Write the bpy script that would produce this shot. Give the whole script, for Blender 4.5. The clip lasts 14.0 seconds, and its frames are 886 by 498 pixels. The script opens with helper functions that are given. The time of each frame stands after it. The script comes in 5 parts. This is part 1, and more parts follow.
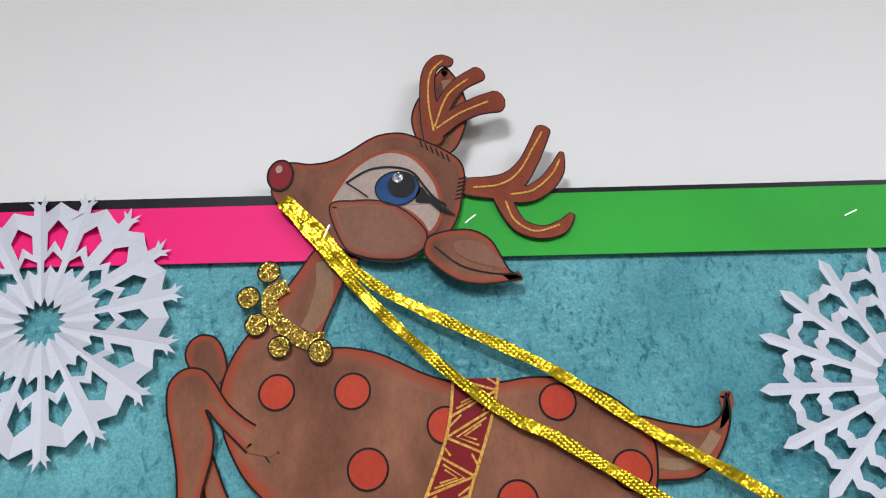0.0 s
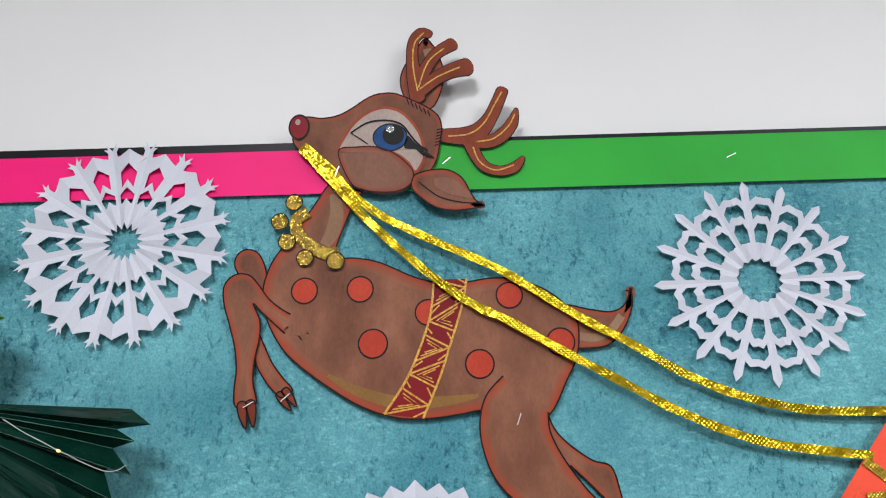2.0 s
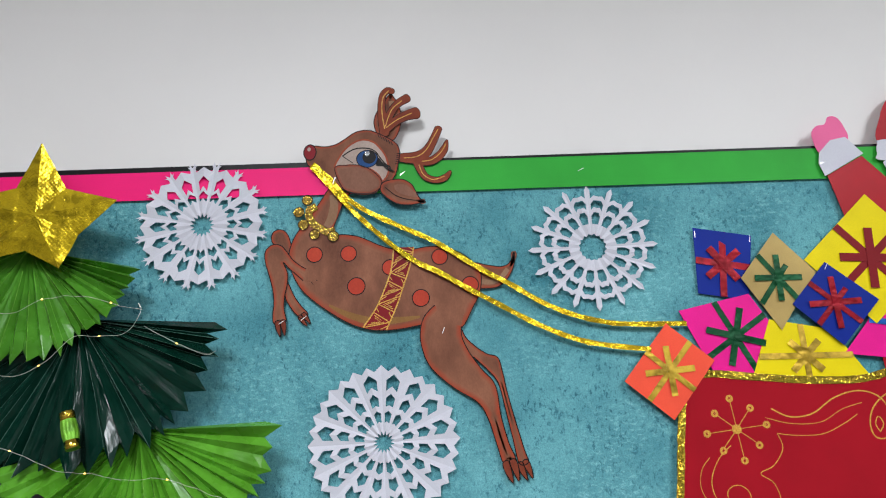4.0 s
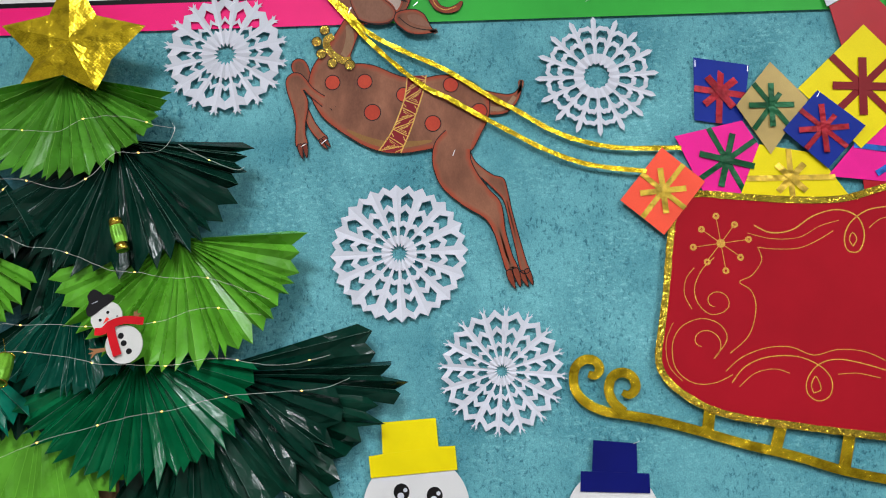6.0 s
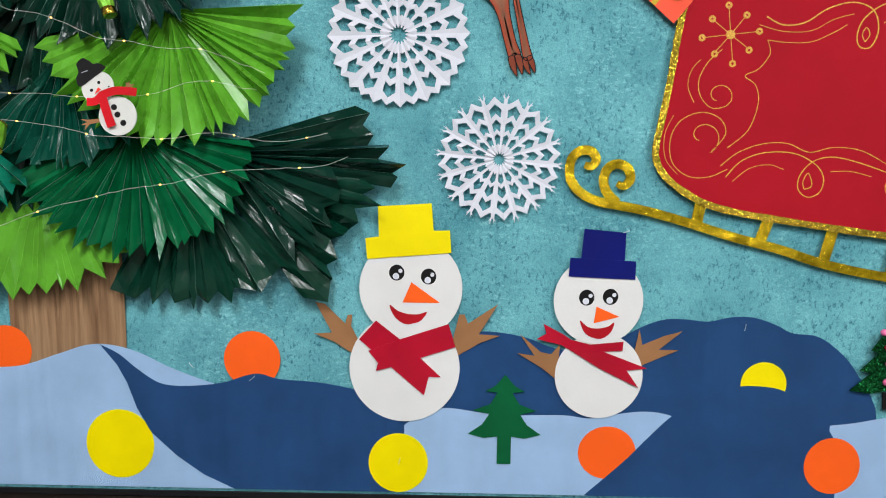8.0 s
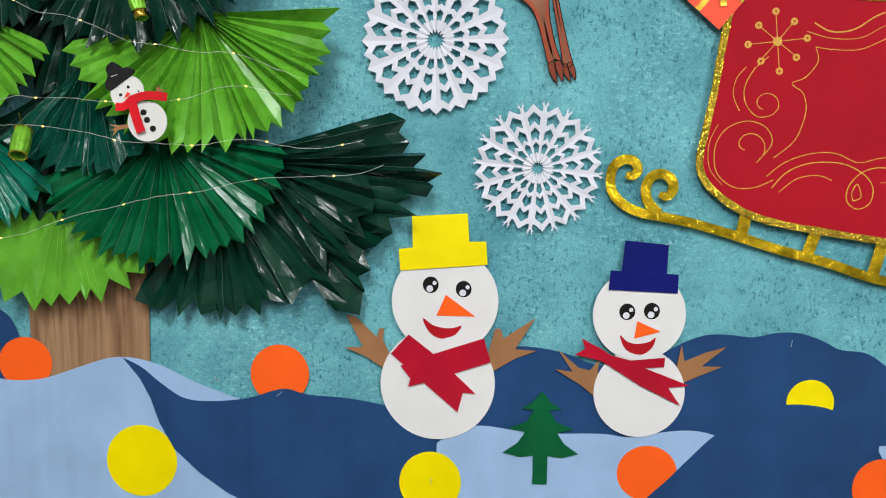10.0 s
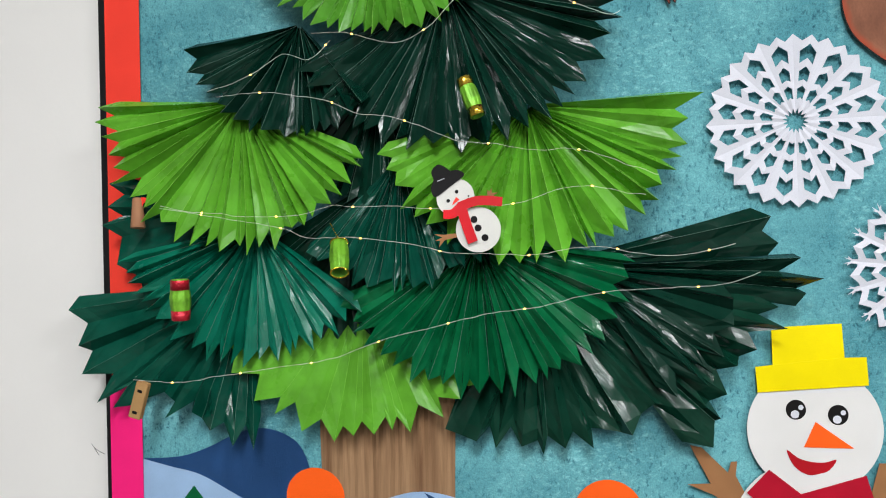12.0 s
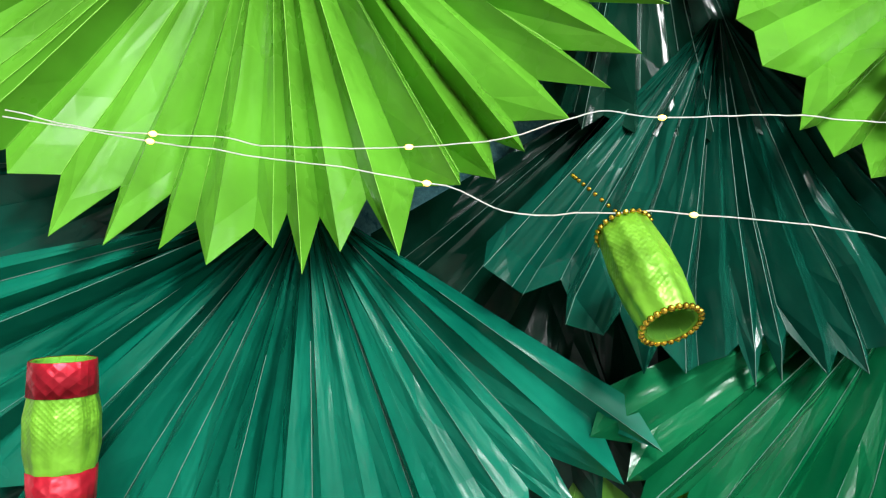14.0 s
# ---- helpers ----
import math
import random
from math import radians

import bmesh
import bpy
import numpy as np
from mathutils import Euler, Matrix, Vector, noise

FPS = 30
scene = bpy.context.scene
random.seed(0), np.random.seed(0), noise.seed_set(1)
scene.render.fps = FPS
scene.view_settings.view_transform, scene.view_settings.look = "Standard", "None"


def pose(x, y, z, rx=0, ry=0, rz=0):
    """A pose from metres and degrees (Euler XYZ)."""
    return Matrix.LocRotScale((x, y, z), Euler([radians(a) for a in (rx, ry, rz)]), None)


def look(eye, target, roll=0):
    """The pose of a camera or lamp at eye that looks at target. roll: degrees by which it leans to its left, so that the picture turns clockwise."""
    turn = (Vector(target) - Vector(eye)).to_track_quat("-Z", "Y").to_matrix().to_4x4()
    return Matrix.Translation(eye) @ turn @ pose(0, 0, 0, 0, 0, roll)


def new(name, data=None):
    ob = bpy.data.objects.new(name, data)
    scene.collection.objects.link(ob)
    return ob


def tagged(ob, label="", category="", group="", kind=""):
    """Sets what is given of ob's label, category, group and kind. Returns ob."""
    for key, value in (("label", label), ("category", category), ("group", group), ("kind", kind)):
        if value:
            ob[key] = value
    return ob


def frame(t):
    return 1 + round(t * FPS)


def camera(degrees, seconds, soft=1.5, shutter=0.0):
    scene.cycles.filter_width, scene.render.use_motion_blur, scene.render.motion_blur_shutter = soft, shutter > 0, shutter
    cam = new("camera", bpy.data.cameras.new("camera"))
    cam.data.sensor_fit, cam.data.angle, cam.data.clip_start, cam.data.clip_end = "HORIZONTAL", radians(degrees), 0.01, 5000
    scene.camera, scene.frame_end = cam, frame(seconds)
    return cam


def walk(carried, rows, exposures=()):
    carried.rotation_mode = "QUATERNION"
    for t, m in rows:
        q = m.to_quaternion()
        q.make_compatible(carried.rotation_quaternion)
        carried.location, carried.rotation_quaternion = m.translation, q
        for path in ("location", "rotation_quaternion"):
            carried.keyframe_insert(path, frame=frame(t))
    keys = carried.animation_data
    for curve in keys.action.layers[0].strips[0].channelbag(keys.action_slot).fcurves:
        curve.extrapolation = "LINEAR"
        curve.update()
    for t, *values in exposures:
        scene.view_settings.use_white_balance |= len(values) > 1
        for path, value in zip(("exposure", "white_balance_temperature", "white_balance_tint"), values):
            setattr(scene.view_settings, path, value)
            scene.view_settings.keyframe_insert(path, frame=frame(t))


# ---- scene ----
cam = camera(65.0, 14.0, 1.1)
EXPOSURES = [(0, -0.17, 6400, 13), (2.0, -0.17, 6400, 13), (5.0, -0.32, 6400, 12), (6.5, -0.1, 6500, 11), (7.5, -0.01, 6600, 10), (11, -0.01, 6650, 10), (12.5, 0.19, 6650, 10), (13.0, 0.38, 6650, 10), (13.5, 0.7, 6650, 10), (14, 0.9, 6650, 10)]

PATH = [
    (0, (0.068, -0.513, 1.386), (0.012, 1.334, 2.152), -0.7),
    (0.5, (0.037, -0.602, 1.354), (-0.007, 1.278, 2.034), -1.0),
    (1, (0.053, -0.627, 1.344), (0.013, 1.279, 1.946), -1.2),
    (1.5, (0.073, -0.642, 1.341), (0.033, 1.281, 1.89), -1.3),
    (2, (0.073, -0.685, 1.327), (0.062, 1.235, 1.887), -1.5),
    (2.2, (0.072, -0.72, 1.302), (0.075, 1.202, 1.853), -1.6),
    (4.3, (0.153, -1.144, 1.174), (0.129, 0.791, 1.677), -1.7),
    (4.5, (0.15, -1.162, 1.158), (0.112, 0.78, 1.637), -1.5),
    (5, (0.147, -1.189, 1.127), (0.095, 0.771, 1.524), -1.5),
    (5.5, (0.153, -1.185, 1.095), (0.095, 0.79, 1.404), -1.3),
    (6, (0.151, -1.172, 1.078), (0.09, 0.818, 1.271), -1.1),
    (6.5, (0.149, -1.172, 1.027), (0.08, 0.824, 1.125), -0.7),
    (7, (0.146, -1.175, 0.988), (0.083, 0.823, 0.931), -0.0),
    (7.5, (0.137, -1.172, 0.963), (0.096, 0.82, 0.78), 0.5),
    (7.7, (0.138, -1.172, 0.967), (0.1, 0.814, 0.737), 0.6),
    (9.8, (0.088, -1.132, 0.975), (0.094, 0.856, 0.761), 1.1),
    (10, (0.08, -1.134, 0.962), (0.043, 0.856, 0.77), 1.0),
    (10.5, (0.053, -1.14, 0.958), (-0.151, 0.841, 0.777), 0.6),
    (10.7, (0.028, -1.151, 0.958), (-0.222, 0.825, 0.775), 0.6),
    (11, (0.023, -1.143, 0.956), (-0.344, 0.815, 0.774), -0.5),
    (11.3, (-0.082, -1.15, 0.98), (-0.365, 0.823, 0.816), -0.9),
    (11.5, (-0.141, -1.144, 0.98), (-0.43, 0.832, 0.867), -1.2),
    (12, (-0.308, -1.004, 1.036), (-0.574, 0.978, 0.999), -0.7),
    (12.5, (-0.456, -0.833, 1.01), (-0.647, 1.157, 1.044), -0.0),
    (13, (-0.567, -0.664, 0.984), (-0.683, 1.333, 0.99), 0.1),
    (13.5, (-0.62, -0.465, 0.993), (-0.681, 1.534, 1.007), -0.2),
    (14, (-0.653, -0.378, 0.997), (-0.616, 1.614, 1.17), -1.0),
]
walk(cam, [(t, look(eye, target, roll)) for t, eye, target, roll in PATH], EXPOSURES)

# ---- world, lamps ----
world = bpy.data.worlds.new("room_air")
scene.world = world
world.use_nodes = True
world.node_tree.nodes["Background"].inputs[0].default_value = (0.9, 0.95, 1.0, 1)
world.node_tree.nodes["Background"].inputs[1].default_value = 0.25

FLOOR, CEILING = -0.45, 2.5
LAMPS = [(-0.35, -1.9), (1.75, -1.9), (-0.35, -3.5), (1.75, -3.5)]
LAMP_WATTS = 54.0


def area_lamp(x, y, watts):
    data = bpy.data.lights.new("panel_lamp", "AREA")
    data.shape, data.size, data.size_y, data.energy = "RECTANGLE", 0.56, 0.56, watts
    data.color = (0.93, 0.975, 1.0)
    ob = new("panel_lamp", data)
    ob.matrix_world = pose(x, y, CEILING - 0.045)
    return ob


for lx, ly in LAMPS:
    area_lamp(lx, ly, LAMP_WATTS)


# ---- materials ----
def base(name, rough=0.6, metal=0.0):
    m = bpy.data.materials.new(name)
    m.use_nodes = True
    nt = m.node_tree
    bsdf = nt.nodes["Principled BSDF"]
    bsdf.inputs["Roughness"].default_value, bsdf.inputs["Metallic"].default_value = rough, metal
    return m, nt, bsdf


def node(nt, kind, **sockets):
    n = nt.nodes.new(kind)
    for key, value in sockets.items():
        n.inputs[key.replace("_", " ")].default_value = value
    return n


def where(nt, scale=(1, 1, 1), kind="Object"):
    coord = nt.nodes.new("ShaderNodeTexCoord")
    mapping = nt.nodes.new("ShaderNodeMapping")
    mapping.inputs["Scale"].default_value = scale
    nt.links.new(coord.outputs[kind], mapping.inputs["Vector"])
    return mapping.outputs["Vector"]


def blend(nt, fac, a, b, lo=0.35, hi=0.65):
    ramp = nt.nodes.new("ShaderNodeValToRGB")
    ramp.color_ramp.elements[0].position, ramp.color_ramp.elements[1].position = lo, hi
    ramp.color_ramp.elements[0].color, ramp.color_ramp.elements[1].color = (*a, 1), (*b, 1)
    nt.links.new(fac, ramp.inputs["Fac"])
    return ramp.outputs["Color"]


def mixed(nt, kind, fac, a, b):
    n = nt.nodes.new("ShaderNodeMix")
    n.data_type, n.blend_type = "RGBA", kind
    n.inputs["Factor"].default_value = fac
    nt.links.new(a, n.inputs["A"])
    nt.links.new(b, n.inputs["B"])
    return n.outputs["Result"]


def bump(nt, bsdf, height, strength, distance):
    b = node(nt, "ShaderNodeBump", Strength=strength, Distance=distance)
    nt.links.new(height, b.inputs["Height"])
    nt.links.new(b.outputs["Normal"], bsdf.inputs["Normal"])


def noise_of(nt, vec, scale, detail=4, rough=0.55, out="Fac"):
    n = node(nt, "ShaderNodeTexNoise", Scale=scale, Detail=detail, Roughness=rough)
    nt.links.new(vec, n.inputs["Vector"])
    return n.outputs[out]


def paper(name, colour, rough=0.55, vary=0.1, grain=0.25, coat=0.0, folds=False):
    """Craft paper: slightly uneven colour, fibre grain and soft waves."""
    m, nt, bsdf = base(name, rough)
    vec = where(nt)
    low = tuple(c * (1 - vary) for c in colour)
    high = tuple(min(1, c * (1 + vary)) for c in colour)
    col = blend(nt, noise_of(nt, vec, 9, 3), low, high)
    fine = blend(nt, noise_of(nt, vec, 900, 2), (0.93,) * 3, (1.0,) * 3)
    nt.links.new(mixed(nt, "MULTIPLY", 1.0, col, fine), bsdf.inputs["Base Color"])
    add = nt.nodes.new("ShaderNodeMath")
    add.operation = "MULTIPLY_ADD"
    nt.links.new(noise_of(nt, vec, 1200, 2), add.inputs[0])
    add.inputs[1].default_value = 0.08
    nt.links.new(noise_of(nt, where(nt, (1, 1, 0.15)) if folds else vec, 11 if folds else 14, 2), add.inputs[2])
    bump(nt, bsdf, add.outputs[0], grain, 0.05 if folds else 0.004)
    bsdf.inputs["Coat Weight"].default_value = coat
    bsdf.inputs["Specular IOR Level"].default_value = 0.14
    return m


def painted(name, a, b, scale=22.0, rough=0.6, grain=(1, 1, 0.55)):
    """Poster paint brushed on card: two close tones in soft streaks."""
    m, nt, bsdf = base(name, rough)
    vec = where(nt, grain)
    col = blend(nt, noise_of(nt, vec, scale, 5, 0.6), a, b, 0.3, 0.72)
    fine = blend(nt, noise_of(nt, vec, 420, 2), (0.88,) * 3, (1.0,) * 3)
    nt.links.new(mixed(nt, "MULTIPLY", 1.0, col, fine), bsdf.inputs["Base Color"])
    bump(nt, bsdf, noise_of(nt, vec, 60, 3), 0.15, 0.002)
    bsdf.inputs["Specular IOR Level"].default_value = 0.2
    return m


def glossy_paper(name, colour, rough=0.3, crumple=0.5, along=True, gloss=0.05):
    """Thin shiny wrapping sheet with crumples and pale worn streaks."""
    m, nt, bsdf = base(name, rough)
    vec = where(nt)
    low = tuple(c * 0.8 for c in colour)
    high = tuple(min(1, c * 1.18 + 0.004) for c in colour)
    nt.links.new(blend(nt, noise_of(nt, vec, 16, 4), low, high), bsdf.inputs["Base Color"])
    rgh = nt.nodes.new("ShaderNodeMapRange")
    rgh.inputs["To Min"].default_value, rgh.inputs["To Max"].default_value = rough * 0.7, rough * 1.5
    nt.links.new(noise_of(nt, vec, 30, 3), rgh.inputs["Value"])
    nt.links.new(rgh.outputs["Result"], bsdf.inputs["Roughness"])
    if along:
        vec = where(nt, (1.0, 0.42, 1.0), "UV")
    v = node(nt, "ShaderNodeTexNoise", Scale=26, Detail=2.5, Roughness=0.45, Distortion=0.3)
    nt.links.new(vec, v.inputs["Vector"])
    warp = nt.nodes.new("ShaderNodeVectorMath")
    warp.operation = "MULTIPLY_ADD"
    warp.inputs[1].default_value = (0.03, 0.03, 0.03)
    nt.links.new(noise_of(nt, vec, 22, 2, 0.5, "Color"), warp.inputs[0])
    nt.links.new(vec, warp.inputs[2])
    facet = node(nt, "ShaderNodeTexVoronoi", Scale=26)
    nt.links.new(warp.outputs[0], facet.inputs["Vector"])
    add = nt.nodes.new("ShaderNodeMath")
    add.operation = "MULTIPLY_ADD"
    nt.links.new(facet.outputs["Distance"], add.inputs[0])
    add.inputs[1].default_value = 0.4 * crumple
    nt.links.new(v.outputs["Fac"], add.inputs[2])
    bump(nt, bsdf, add.outputs[0], min(1.0, crumple), 0.009)
    bsdf.inputs["Specular IOR Level"].default_value = 0.22
    bsdf.inputs["Coat Weight"].default_value, bsdf.inputs["Coat Roughness"].default_value = gloss, 0.16
    return m


def foil(name, colour, scale=260.0, rough=0.22, crease=0.5, metal=1.0, emboss=0.1, spec=0.5):
    """Embossed metallic foil: a fine slanted grid of studs over wide creases, rubbed smooth in places."""
    m, nt, bsdf = base(name, rough, metal)
    vec = where(nt)
    slant = nt.nodes.new("ShaderNodeMapping")
    slant.inputs["Rotation"].default_value = (0, 0.785, 0)
    nt.links.new(vec, slant.inputs["Vector"])
    vor = node(nt, "ShaderNodeTexVoronoi", Scale=scale, Randomness=0.06)
    nt.links.new(slant.outputs["Vector"], vor.inputs["Vector"])
    wide = noise_of(nt, vec, 36, 3)
    rub = nt.nodes.new("ShaderNodeMapRange")
    rub.inputs["From Min"].default_value, rub.inputs["From Max"].default_value = 0.44, 0.54
    rub.inputs["To Min"].default_value, rub.inputs["To Max"].default_value = emboss * 0.15, emboss
    nt.links.new(noise_of(nt, vec, 30, 2), rub.inputs["Value"])
    add = nt.nodes.new("ShaderNodeMath")
    add.operation = "MULTIPLY_ADD"
    nt.links.new(vor.outputs["Distance"], add.inputs[0])
    nt.links.new(rub.outputs["Result"], add.inputs[1])
    nt.links.new(wide, add.inputs[2])
    bump(nt, bsdf, add.outputs[0], crease, 0.012)
    low = tuple(c * 0.6 for c in colour)
    nt.links.new(blend(nt, noise_of(nt, vec, 55, 4), low, colour, 0.38, 0.55), bsdf.inputs["Base Color"])
    bsdf.inputs["Specular IOR Level"].default_value = spec
    return m


def glitter(name, colour, scale=1700.0):
    """Glitter glue: small flakes, each turned its own way."""
    m, nt, bsdf = base(name, 0.22, 0.95)
    vec = where(nt)
    vor = node(nt, "ShaderNodeTexVoronoi", Scale=scale)
    nt.links.new(vec, vor.inputs["Vector"])
    geo = nt.nodes.new("ShaderNodeNewGeometry")
    sub = nt.nodes.new("ShaderNodeVectorMath")
    sub.operation = "SUBTRACT"
    sub.inputs[1].default_value = (0.5, 0.5, 0.5)
    nt.links.new(vor.outputs["Color"], sub.inputs[0])
    mul = nt.nodes.new("ShaderNodeVectorMath")
    mul.operation = "MULTIPLY_ADD"
    mul.inputs[1].default_value = (1.1, 1.1, 1.1)
    nt.links.new(sub.outputs[0], mul.inputs[0])
    nt.links.new(geo.outputs["Normal"], mul.inputs[2])
    norm = nt.nodes.new("ShaderNodeVectorMath")
    norm.operation = "NORMALIZE"
    nt.links.new(mul.outputs[0], norm.inputs[0])
    nt.links.new(norm.outputs[0], bsdf.inputs["Normal"])
    sep = nt.nodes.new("ShaderNodeSeparateColor")
    nt.links.new(vor.outputs["Color"], sep.inputs[0])
    low = tuple(c * 0.25 for c in colour)
    nt.links.new(blend(nt, sep.outputs[0], low, colour, 0.2, 0.85), bsdf.inputs["Base Color"])
    return m


def velvet(name):
    """Crushed teal cloth: wide soft tones, dark upright creases of the pile and pale brushed strands."""
    m, nt, bsdf = base(name, 0.8)
    vec = where(nt)
    tone = blend(nt, noise_of(nt, vec, 5, 5, 0.62), (0.060, 0.236, 0.282), (0.165, 0.450, 0.486), 0.34, 0.66)

    def flecks(scale, size, distort, lo, hi, low, high):
        n = node(nt, "ShaderNodeTexNoise", Scale=size, Detail=8, Roughness=0.66, Distortion=distort)
        nt.links.new(where(nt, scale), n.inputs["Vector"])
        return blend(nt, n.outputs["Fac"], low, high, lo, hi), n.outputs["Fac"]

    def patched(size, lo, hi, colour, plain):
        p = nt.nodes.new("ShaderNodeMix")
        p.data_type = "RGBA"
        nt.links.new(blend(nt, noise_of(nt, vec, size, 4, 0.6), (0.0,) * 3, (1.0,) * 3, lo, hi), p.inputs["Factor"])
        p.inputs["A"].default_value = (*plain, 1)
        nt.links.new(colour, p.inputs["B"])
        return p.outputs["Result"]

    dark, relief = flecks((1.4, 1, 0.85), 125, 0.5, 0.355, 0.47, (0.28, 0.42, 0.48), (1.0, 1.0, 1.0))
    pale, _ = flecks((0.8, 1, 1.5), 130, 0.5, 0.50, 0.66, (0.0, 0.0, 0.0), (0.13, 0.21, 0.20))
    col = mixed(nt, "ADD", 1.0, tone, patched(6, 0.40, 0.62, pale, (0.01, 0.02, 0.02)))
    col = mixed(nt, "MULTIPLY", 1.0, col, patched(7, 0.30, 0.58, dark, (0.95, 0.97, 0.97)))
    fine = blend(nt, noise_of(nt, vec, 420, 5, 0.7), (0.72, 0.75, 0.77), (1.12, 1.12, 1.12), 0.36, 0.62)
    nt.links.new(mixed(nt, "MULTIPLY", 1.0, col, fine), bsdf.inputs["Base Color"])
    bump(nt, bsdf, relief, 0.45, 0.003)
    bsdf.inputs["Specular IOR Level"].default_value = 0.15
    return m


def plaster(name, colour):
    m, nt, bsdf = base(name, 0.55)
    vec = where(nt)
    low = tuple(c * 0.965 for c in colour)
    nt.links.new(blend(nt, noise_of(nt, vec, 2.2, 4), low, colour), bsdf.inputs["Base Color"])
    bump(nt, bsdf, noise_of(nt, vec, 180, 3), 0.06, 0.002)
    return m


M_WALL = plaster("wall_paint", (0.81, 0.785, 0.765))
# unseen surfaces: darkened so the papers reflect less grey and contrast rises
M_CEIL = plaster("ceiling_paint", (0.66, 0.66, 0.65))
M_FLOOR = plaster("unseen_floor_dark", (0.17, 0.155, 0.14))
M_ROOM = plaster("unseen_wall_dark", (0.26, 0.255, 0.25))
M_CLOTH = velvet("teal_crushed_velvet")
M_BLACKF = paper("black_frame_paint", (0.012, 0.012, 0.013), 0.4)
M_PINK = paper("neon_pink_paper", (0.95, 0.018, 0.20), 0.5, 0.04)
M_GREENP = paper("green_paper", (0.035, 0.40, 0.045), 0.5, 0.08)
M_REDB = paper("coral_red_paper", (0.90, 0.055, 0.035), 0.5, 0.04)
M_WHITEP = paper("white_paper", (0.64, 0.64, 0.705), 0.6, 0.03)
M_SNOWP = paper("white_card", (0.70, 0.68, 0.67), 0.6, 0.03)
M_LBLUE = paper("pale_blue_paper", (0.35, 0.515, 0.76), 0.55, 0.06, 0.5, 0.0, True)
M_DBLUE = paper("dark_blue_paper", (0.023, 0.082, 0.228), 0.45, 0.12, 0.8, 0.0, True)
M_ORANGE = paper("orange_paper", (0.95, 0.115, 0.012), 0.55, 0.04)
M_YELLOW = paper("yellow_paper", (0.85, 0.68, 0.0), 0.5, 0.05)
M_NAVY = paper("navy_paper", (0.003, 0.006, 0.125), 0.45, 0.1)
M_BLUEP = paper("royal_blue_paper", (0.003, 0.022, 0.27), 0.5, 0.1)
M_TAN = paper("tan_card", (0.30, 0.14, 0.06), 0.65, 0.12)
# dark upright streaks: shade in the gaps between trunk folds, put into the colour
M_KRAFT = painted("fold_shaded_kraft_paper", (0.17, 0.085, 0.042), (0.42, 0.25, 0.135), 60.0, 0.7, (1, 1, 0.04))
M_RED = paper("red_satin_paper", (0.42, 0.008, 0.016), 0.4, 0.1)
M_MAROON = paper("maroon_paper", (0.22, 0.008, 0.012), 0.5, 0.1)
M_SLEIGH = paper("sleigh_red_felt", (0.365, 0.005, 0.014), 0.75, 0.06)
M_BLACK = paper("black_ink", (0.008, 0.007, 0.007), 0.5)
M_PINKM = paper("soft_pink_paper", (0.85, 0.16, 0.35), 0.55, 0.05)
M_HOTPINK = paper("magenta_paper", (0.85, 0.01, 0.28), 0.5, 0.06)
M_CORAL = paper("coral_paper", (0.95, 0.10, 0.05), 0.55, 0.05)
M_PINE = paper("felt_green", (0.0, 0.095, 0.03), 0.7, 0.15)
M_BROWN = painted("brown_poster_paint", (0.128, 0.042, 0.021), (0.34, 0.135, 0.074), 15.0)
M_RUST = painted("rust_poster_paint", (0.29, 0.045, 0.018), (0.40, 0.085, 0.032))
M_TANP = painted("tan_poster_paint", (0.24, 0.12, 0.06), (0.33, 0.19, 0.11))
M_BEIGE = painted("beige_poster_paint", (0.40, 0.30, 0.25), (0.50, 0.39, 0.34))
M_CHEEK = painted("light_brown_poster_paint", (0.20, 0.085, 0.05), (0.28, 0.125, 0.08))
M_SPOT = painted("brick_red_poster_paint", (0.42, 0.038, 0.016), (0.54, 0.058, 0.024))
M_NOSE = painted("crimson_poster_paint", (0.22, 0.01, 0.016), (0.30, 0.016, 0.024))
M_IRIS = painted("blue_poster_paint", (0.008, 0.045, 0.15), (0.016, 0.08, 0.25), 60)
M_GOLD = foil("gold_foil", (0.60, 0.41, 0.012), 330, 0.22, 0.45, 0.85, 0.2)
M_STARFOIL = foil("embossed_star_foil", (0.84, 0.60, 0.02), 215, 0.26, 0.3, 0.75, 0.13)
M_GOLDS = foil("smooth_gold_foil", (0.74, 0.50, 0.06), 500, 0.2, 0.35)
M_GLUE = painted("gold_glitter_glue", (0.40, 0.12, 0.012), (0.95, 0.60, 0.10), 700, 0.35)
M_GLIT = glitter("gold_glitter", (0.85, 0.55, 0.10))
M_GIFTGOLD = paper("gold_card", (0.50, 0.35, 0.12), 0.4, 0.18)
M_TRIM = glitter("coarse_gold_glitter", (0.92, 0.62, 0.06), 850)
M_LEAF = glossy_paper("light_green_glossy_paper", (0.098, 0.325, 0.022), 0.26, 0.3)
M_LEAFTOP = glossy_paper("mid_green_glossy_paper", (0.075, 0.26, 0.022), 0.25, 0.35)
M_DARK = glossy_paper("dark_green_glossy_paper", (0.0005, 0.022, 0.013), 0.16, 0.7)
M_DEEP = glossy_paper("deep_green_glossy_paper", (0.001, 0.029, 0.016), 0.17, 0.7)
M_TEAL = glossy_paper("teal_green_glossy_paper", (0.0, 0.125, 0.075), 0.22, 0.7)
M_TEALD = glossy_paper("dark_teal_glossy_paper", (0.0005, 0.058, 0.036), 0.16, 0.8)
M_MID = glossy_paper("emerald_glossy_paper", (0.0, 0.104, 0.035), 0.18, 0.7)


